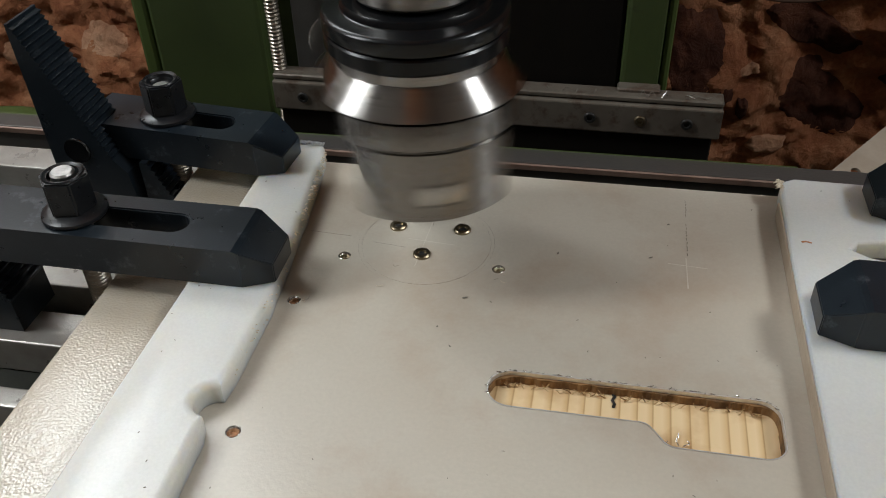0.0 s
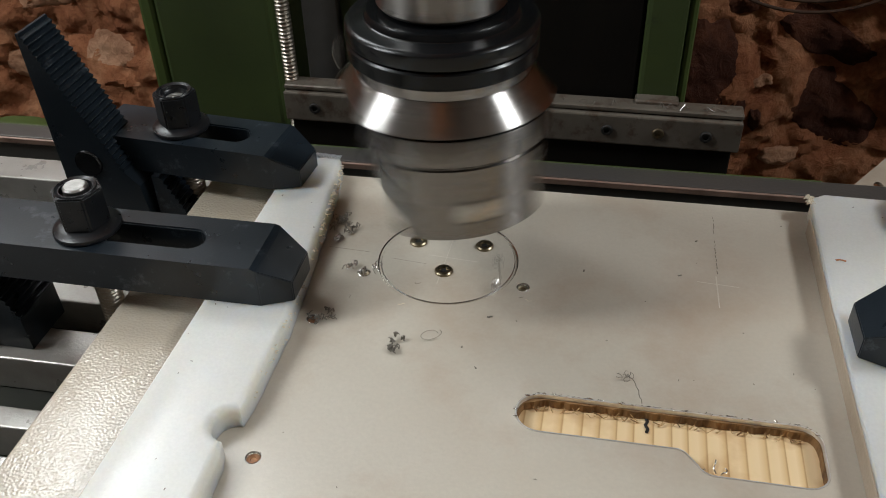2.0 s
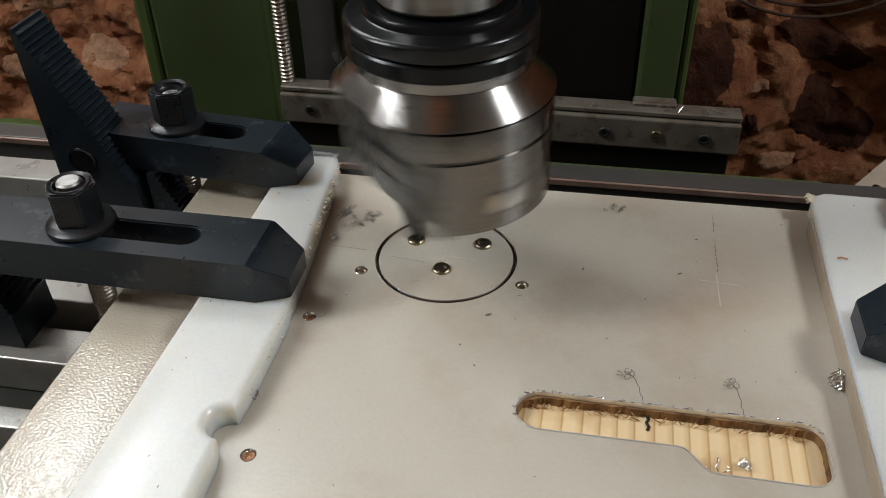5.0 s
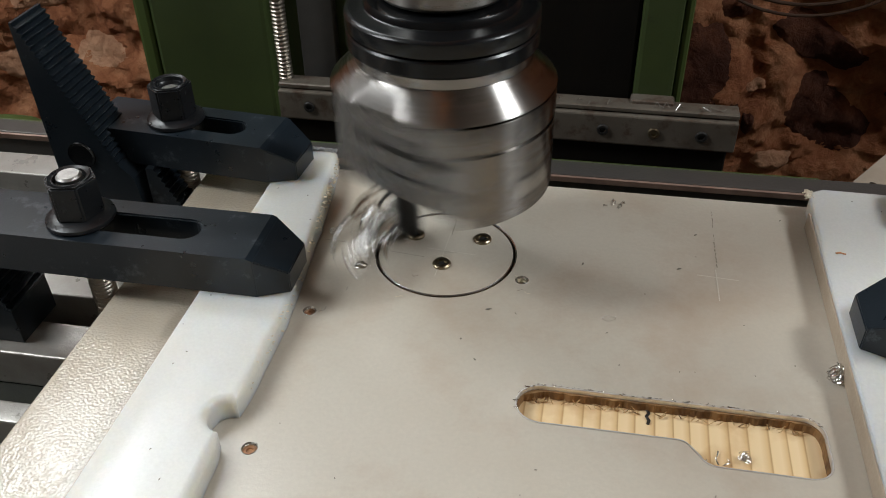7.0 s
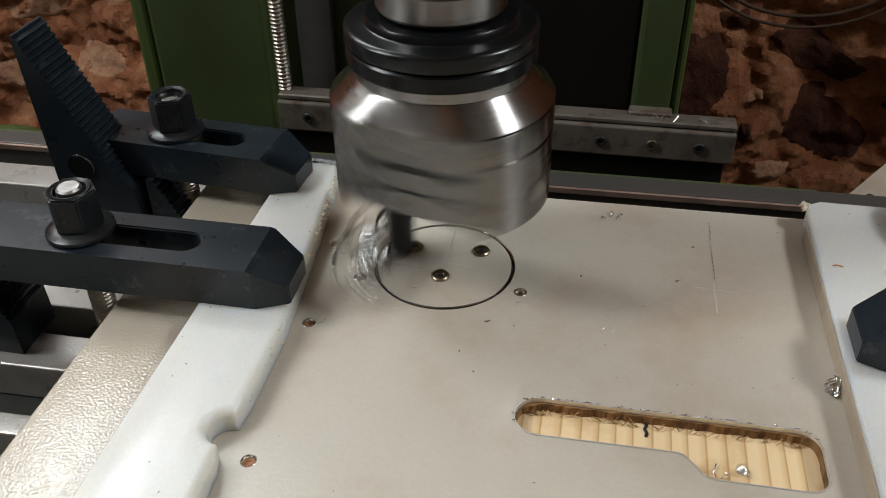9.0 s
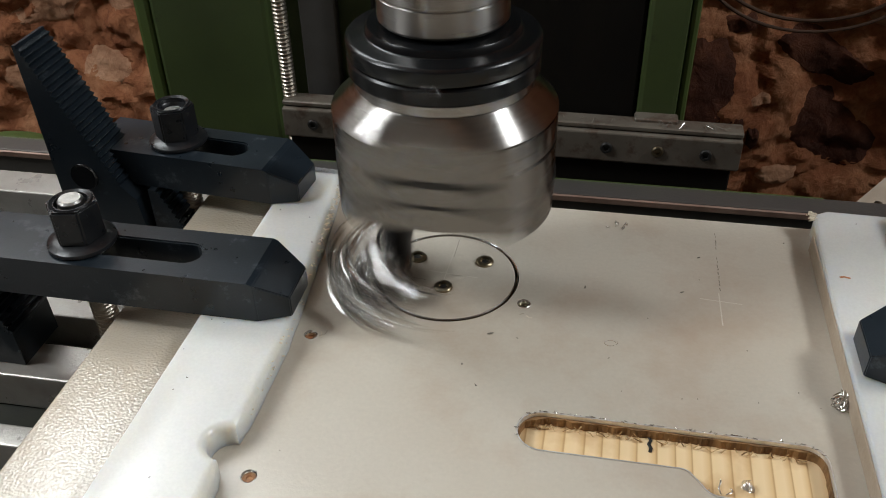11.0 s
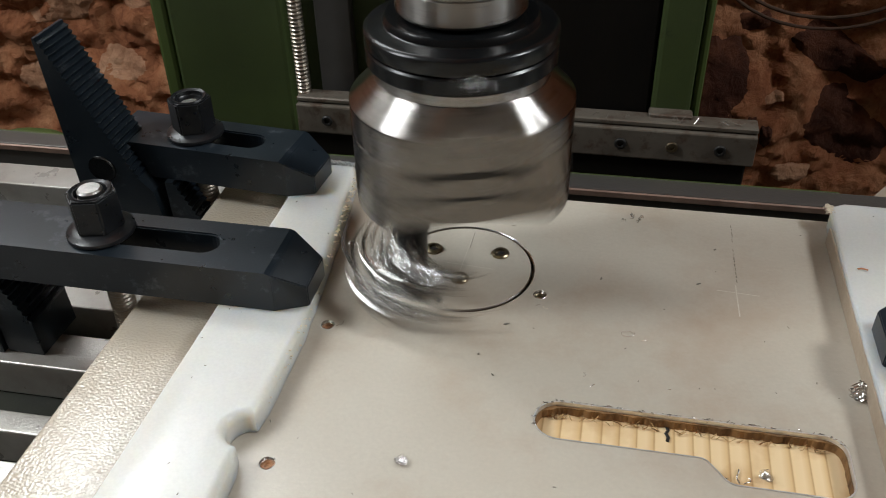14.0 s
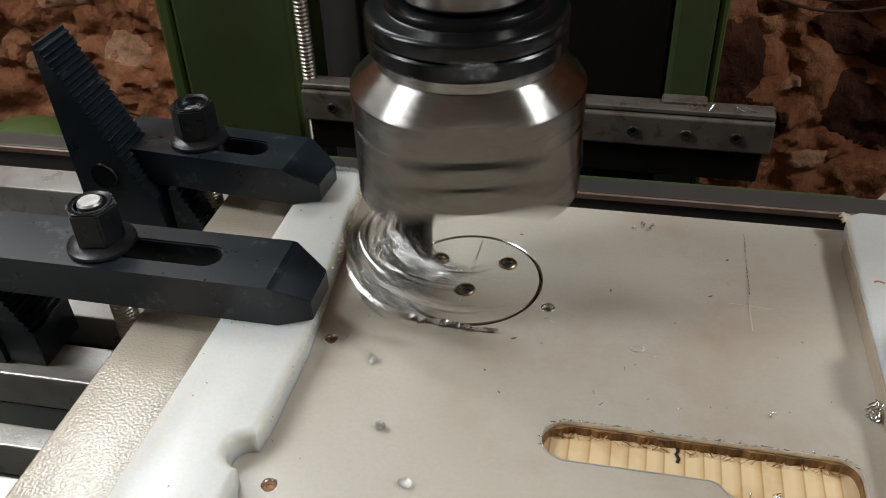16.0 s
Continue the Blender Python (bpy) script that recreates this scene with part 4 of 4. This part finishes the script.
def swarf_band(rng, reach, bm):
    """A flat bright ribbon bent round the spindle's axis."""
    a0, span = rng.uniform(-25, 30) * reach, rng.uniform(25, 75) * reach
    rad, z0 = 0.020 + rng.random() * (0.010 + 0.017 * reach), rng.uniform(0.0015, 0.017)
    rise, drift = rng.uniform(-0.004, 0.004), rng.uniform(-0.005, 0.005)
    wide, tilt = rng.uniform(3, 8.5) * 1e-4, rng.uniform(-1.2, 1.2)
    rows, n = [], 14
    for k in range(n + 1):
        q = k / n
        a = radians(a0 + span * q)
        r, z = rad + drift * q, max(0.0012, z0 + rise * q + 0.0008 * math.sin(q * 9 + z0 * 900))
        w = wide * (0.25 + math.sin(math.pi * (0.08 + 0.84 * q)))
        t = tilt + 1.1 * q
        dr, dz = w * math.cos(t), w * math.sin(t)
        rows.append([bm.verts.new(((r + e * dr + f * 0.00008) * math.cos(a), (r + e * dr + f * 0.00008) * math.sin(a), max(0.0006, z + e * dz + f * 0.00008))) for e, f in ((-1, 1), (1, 1), (1, -1), (-1, -1))])
    for lo, hi in zip(rows, rows[1:]):
        for k in range(4):
            bm.faces.new((lo[k], lo[(k + 1) % 4], hi[(k + 1) % 4], hi[k]))
    bm.faces.new(rows[0])
    bm.faces.new(list(reversed(rows[-1])))


def build_swarf():
    """The tangles that whirl with the bar: a small one first, a larger one later."""
    made = []
    for coils, bands, reach, label, seed in ((6, 18, 0.80, "small bright tangle of aluminium swarf caught on the bar", 3), (18, 66, 1.0, "large bright tangle of aluminium swarf caught on the bar", 8)):
        rng = random.Random(seed)
        bm = bmesh.new()
        for k in range(coils):
            swarf_coil(rng, rng.uniform(3, 7), rng.uniform(0.0014, 0.0034), rng.uniform(0.012, 0.026), reach, bm)
        for k in range(bands):
            swarf_band(rng, reach, bm)
        made.append(solid("swarf_tangle", bm, M_SWARF, label, "swarf", kind="stuff", smooth=True))
    return made


def build_strand():
    """A twisted ribbon that climbs out of the groove at the very end."""
    bm = bmesh.new()
    rows, n = [], 60
    for k in range(n + 1):
        q = k / n
        a, t = radians(206 + 92 * q), q * 26 + math.sin(q * 17)
        r = 0.0305 + 0.0022 * math.sin(q * 7) + 0.0015 * q
        w = 0.0010 * (0.3 + math.sin(math.pi * (0.06 + 0.88 * q)))
        rows.append([bm.verts.new(((r + e * w * math.cos(t) + f * 0.0001) * math.cos(a), (r + e * w * math.cos(t) + f * 0.0001) * math.sin(a), 0.0014 + e * w * math.sin(t) + f * 0.0001)) for e, f in ((-1, 1), (1, 1), (1, -1), (-1, -1))])
    for lo, hi in zip(rows, rows[1:]):
        for k in range(4):
            bm.faces.new((lo[k], lo[(k + 1) % 4], hi[(k + 1) % 4], hi[k]))
    bm.faces.new(rows[0])
    bm.faces.new(list(reversed(rows[-1])))
    return solid("swarf_strand", bm, M_SWARF, "long twisted bright ribbon of swarf beside the groove", "swarf")


def chip(at, kind_of, seed, label, group):
    rng = random.Random(seed)
    bm = bmesh.new()
    if kind_of == "ball":
        for k in range(5):
            c = Vector((rng.uniform(-1, 1), rng.uniform(-1, 1), rng.uniform(0.8, 1.4))) * 0.0016
            ax = Vector((rng.uniform(-1, 1), rng.uniform(-1, 1), rng.uniform(-1, 1))).normalized()
            u = ax.orthogonal().normalized()
            v = ax.cross(u)
            pts = [c + 0.0016 * (math.cos(s * 0.7) * u + math.sin(s * 0.7) * v) + ax * 0.00016 * (s - 9) for s in range(22)]
            tube([(p.x, p.y, max(0.0002, p.z)) for p in pts], 0.00022, 4, bm, 0.5)
    elif kind_of in ("heap", "wisp"):
        for k in range(26 if kind_of == "heap" else 9):
            p = Vector((rng.gauss(0, 0.0032), rng.gauss(0, 0.0022), 0.0003))
            a, turn = rng.uniform(0, 6.28), rng.choice((-1, 1)) * rng.uniform(0.5, 1.1)
            pts = []
            for q in range(rng.randint(6, 13)):
                pts.append(tuple(p))
                a += turn + rng.uniform(-0.5, 0.5)
                p += Vector((math.cos(a), math.sin(a), 0)) * rng.uniform(0.0005, 0.0009)
                p.z = 0.0003 + rng.uniform(0, 0.0022)
            tube(pts, rng.uniform(2.0, 3.4) * 1e-4, 4, bm, 0.6)
    elif kind_of == "curl":
        pts = [(0.003 * math.cos(s * 0.45) * (1 + 0.03 * s), 0.0022 * math.sin(s * 0.45), 0.0003 + 0.0005 * abs(math.sin(s * 0.3))) for s in range(16)]
        tube(pts, 0.00012, 4, bm, 0.6)
    elif kind_of == "wire":
        pts = [(0.0002 * math.sin(q * 2.1), 0.013 * q / 14, 0.0006 + 0.0030 * math.sin(math.pi * q / 15) + 0.0004 * math.sin(q * 1.7)) for q in range(15)]
        tube(pts, 0.00013, 4, bm, 0.6)
        for k in range(5):
            c = Vector((rng.gauss(0, 0.0008), 0.0130 + rng.gauss(0, 0.0008), 0.0012))
            tube([tuple(c + 0.0011 * Vector((math.cos(q * 0.9 + k), math.sin(q * 0.9 + k), 0.4 * math.sin(q * 1.3)))) for q in range(7)], 0.00012, 4, bm, 0.6)
    elif kind_of == "crumb":
        bmesh.ops.create_icosphere(bm, subdivisions=1, radius=1.0)
        lx, ly, lz = rng.uniform(4, 17) * 1e-4, rng.uniform(3, 6) * 1e-4, rng.uniform(2, 4) * 1e-4
        for v in bm.verts:
            q = rng.uniform(0.6, 1.3)
            v.co = Vector((v.co.x * lx * q, v.co.y * ly * q, lz * 0.8 + v.co.z * lz * q))
    else:
        p = Vector((0, 0, 0.0002))
        pts = []
        a = rng.uniform(0, 6.28)
        for s in range(rng.randint(4, 9)):
            pts.append(tuple(p))
            a += rng.uniform(-0.9, 0.9)
            p += Vector((math.cos(a), math.sin(a), 0)) * rng.uniform(0.0004, 0.0010)
            p.z = 0.0002 + rng.uniform(0, 0.0007)
        tube(pts, rng.uniform(1.2, 2.6) * 1e-4, 4, bm, 0.6)
    return solid("metal_chip", bm, M_SWARF if kind_of != "crumb" else M_DUST, label, "metal chip", at, group)


FLYING = []


def build_chips():
    rng = random.Random(21)
    # crumbs that lie still from the start
    for k in range(46):
        x, y = rng.uniform(-0.045, 0.135), rng.uniform(-0.15, 0.052)
        if (x * x + y * y) ** 0.5 < 0.031 or (0.03 < x < 0.14 and -0.097 < y < -0.06):
            continue
        c = chip(pose(x, y, 0.0001, 0, 0, rng.uniform(0, 360)), "crumb", 100 + k, "tiny grey crumb lying on the plate", "crumbs on the plate")
        c.scale = (0.45,) * 3 if k % 4 else (0.8,) * 3
        RIDERS.append(c)
    for k in range(16):
        c = chip(pose(rng.uniform(-0.080, -0.052), rng.uniform(-0.17, 0.05), 0.0093, 0, 0, rng.uniform(0, 360)), "crumb", 200 + k, "tiny grey crumb lying on the white strip", "crumbs on the strip")
        c.scale = (0.5,) * 3
        RIDERS.append(c)
    for k in range(8):
        c = chip(pose(rng.uniform(0.146, 0.19), rng.uniform(-0.08, 0.05), 0.0093, 0, 0, rng.uniform(0, 360)), "crumb", 260 + k, "tiny grey crumb lying on the white strip", "crumbs on the strip")
        c.scale = (0.6,) * 3
        RIDERS.append(c)
    for k in range(4):
        RIDERS.append(chip(pose(0.1005 + rng.uniform(-3, 3) * 1e-3, -0.0865 + rng.uniform(-2, 2) * 1e-3, -0.0049, 0, 0, rng.uniform(0, 360)), "thread", 300 + k, "curled bright chip lying in the wooden pocket", "chips in the pocket"))
    for k, (x, y) in enumerate(((-0.0395, -0.0415), (-0.0375, -0.0405), (0.0290, -0.0105), (0.0325, -0.0185), (0.0335, -0.0200), (-0.0100, -0.0165), (-0.0110, -0.0300))):
        c = chip(pose(x, y, 0.0001, 0, 0, 50 * k), "thread", 500 + k, "thin dull shaving lying on the plate", "shavings on the plate")
        c.scale, c.data.materials[0] = (0.7,) * 3, M_DUST if k % 2 else M_BURR
        RIDERS.append(c)
    # chips thrown out by the cutter: resting place, moment of landing
    for k, (x, y, z, t, sort, deg) in enumerate((
            (0.1395, -0.0480, 0.0002, 3.3, "ball", 20), (-0.0460, 0.0150, 0.0002, 1.2, "thread", 40), (-0.0440, 0.0100, 0.0002, 2.2, "thread", 100),
            (-0.0330, -0.0300, 0.0002, 2.0, "thread", 10), (-0.0480, 0.0060, 0.0002, 1.6, "ball", 60), (-0.0420, 0.0180, 0.0002, 2.6, "thread", 200), (0.0650, -0.0300, 0.0002, 6.4, "curl", 15),
            (0.0790, -0.0555, 0.0002, 13.0, "thread", 70), (0.0550, -0.0573, 0.0002, 13.8, "thread", 0), (0.0510, -0.0525, 0.0002, 13.6, "thread", 30),
            (-0.0010, -0.1015, 0.0002, 12.1, "ball", 50), (-0.0145, -0.0815, 0.0002, 14.2, "ball", 120), (-0.0380, -0.0190, 0.0002, 12.2, "ball", 90),
            (-0.0250, -0.0520, 0.0002, 15.4, "ball", 10), (0.0700, -0.0330, 0.0002, 12.3, "thread", 160), (-0.0475, -0.0925, 0.0002, 14.0, "thread", 20),
            (0.1085, -0.0835, -0.0046, 2.2, "ball", 60), (0.0648, 0.0439, 0.0002, 3.6, "wisp", 20), (0.1218, -0.0170, 0.0002, 11.4, "thread", 40), (0.1094, -0.0518, 0.0002, 14.8, "thread", 10), (0.0612, -0.0412, 0.0002, 14.6, "thread", 90))):
        c = chip(pose(x, y, z, 0, 0, deg), sort, 400 + k, "bright curled aluminium chip lying on the plate", "thrown chips")
        c.scale = (0.62,) * 3 if k else (1.25,) * 3
        FLYING.append((c, Vector((x, y, z)), t, deg, 99.0))
    # ragged knots that lie for a while and are swept up again by the cutter
    for k, (x, y, t, gone, sort, deg, dull) in enumerate((
            (-0.0460, 0.0120, 1.3, 4.9, "wisp", 80, True), (-0.0385, -0.0412, 1.1, 3.35, "wisp", 20, True), (-0.0085, -0.0530, 1.9, 2.75, "wisp", 0, True),
            (-0.0400, 0.0075, 2.3, 3.15, "heap", 60, False), (-0.0340, -0.0145, 1.9, 2.3, "wisp", 10, False), (-0.0365, -0.0050, 2.4, 3.7, "wisp", 140, True),
            (0.0020, -0.0455, 1.9, 2.7, "curl", 30, True), (0.0772, -0.0665, 1.6, 6.2, "wire", 24, True), (0.1085, -0.0670, 2.2, 6.0, "wire", 14, True),
            (-0.0500, 0.0180, 1.2, 4.95, "heap", 50, True), (-0.0516, -0.0869, 3.7, 6.0, "wisp", 40, True))):
        c = chip(pose(x, y, 0.0002, 0, 0, deg), sort, 600 + k, "ragged knot of thin aluminium shavings on the plate", "swept shavings")
        if k == 9:
            c.scale = (0.65,) * 3
        if dull:
            c.data.materials[0] = M_DUST
        FLYING.append((c, Vector((x, y, 0.0002)), t, deg, gone))


# ---- what moves ----
# angle of the bar about the spindle at whole odd tenths of a second
DRIFT = [(0, -68), (0.5, -66), (3.5, -58), (4.5, -50), (7, -29), (8.5, -19), (9, -16), (12, 7), (12.5, 12), (14.5, 20), (16, 14)]


def bar_angle(t):
    return float(np.interp(t, [d[0] for d in DRIFT], [d[1] for d in DRIFT])) + 180.0 - 1800.0 * t


def motions(tangles, strand):
    keys = [t for t, *_ in PATH]
    for ob in RIDERS:
        base = ob.matrix_basis.copy()
        walk(ob, [(t, Matrix.Translation((0, 0, ride(t))) @ base) for t in keys])
    # the head turns five times a second
    spin = [k / 30 for k in range(481)]
    walk(HEAD, [(t, pose(0, 0, 0, 0, 0, bar_angle(t))) for t in spin])
    # swarf climbs out of the cut and then whirls with the bar
    for ob, (a, b), swing in zip(tangles, ((4.6, 6.6), (9.4, 11.2)), (55, 10)):
        walk(ob, [(t, pose(0, 0, float(np.interp(t, [a, b], [-0.032, 0.0])), 0, 0, bar_angle(t) - swing * (0.5 - 0.5 * math.cos(2 * math.pi * t)))) for t in spin])
    walk(strand, [(t, pose(0, 0, z + ride(t), 0, 0, turn)) for t, z, turn in ((0, -0.02, 40), (15.3, -0.02, 40), (15.7, -0.006, 12), (15.9, 0.0, 3), (16, 0.0, 0))])
    # the groove deepens, first where the plate stands highest
    floor_ring = bpy.data.objects["groove_floor"]
    walk(floor_ring, [(0, pose(0, 0, 0.00000, 0.14, 0.16, 0)), (0.5, pose(0, 0, 0.00000, 0.14, 0.16, 0)), (1.5, pose(0, 0, -0.0003, 0.2, 0.3, 0)), (2.5, pose(0, 0, -0.0016, 0.2, 0.3, 0)), (3.2, pose(0, 0, -0.0036)), (4.5, pose(0, 0, -0.0044)), (9, pose(0, 0, -0.0050)), (16, pose(0, 0, -0.0055))])
    for ob, rest, land, deg, gone in FLYING:
        start = Vector((0.027, 0.0, -0.0065))
        start.x, start.y = 0.0272 * rest.xy.normalized().x, 0.0272 * rest.xy.normalized().y
        rows = [(0, start), (land - 0.25, start), (land - 0.2, start + Vector((0, 0, 0.0085))), (land - 0.1, start.lerp(rest, 0.5) + Vector((0, 0, 0.018))), (land, rest)]
        rows += [(t, rest) for t in keys if land + 0.05 < t < gone - 0.05]
        if gone < 16:
            rows += [(gone, rest), (gone + 0.1, start.lerp(rest, 0.4) + Vector((0, 0, 0.012))), (gone + 0.2, start + Vector((0, 0, 0.0085))), (gone + 0.25, start - Vector((0, 0, 0.004))), (16, start - Vector((0, 0, 0.004)))]
        walk(ob, [(t, pose(p.x, p.y, p.z + ride(t), 0, 0, deg)) for t, p in rows])


build_room()
build_column()
build_cable()
build_table()
build_work()
build_boards()
build_clamps()
build_spindle()
TANGLES = build_swarf()
STRAND = build_strand()
build_chips()
motions(TANGLES, STRAND)
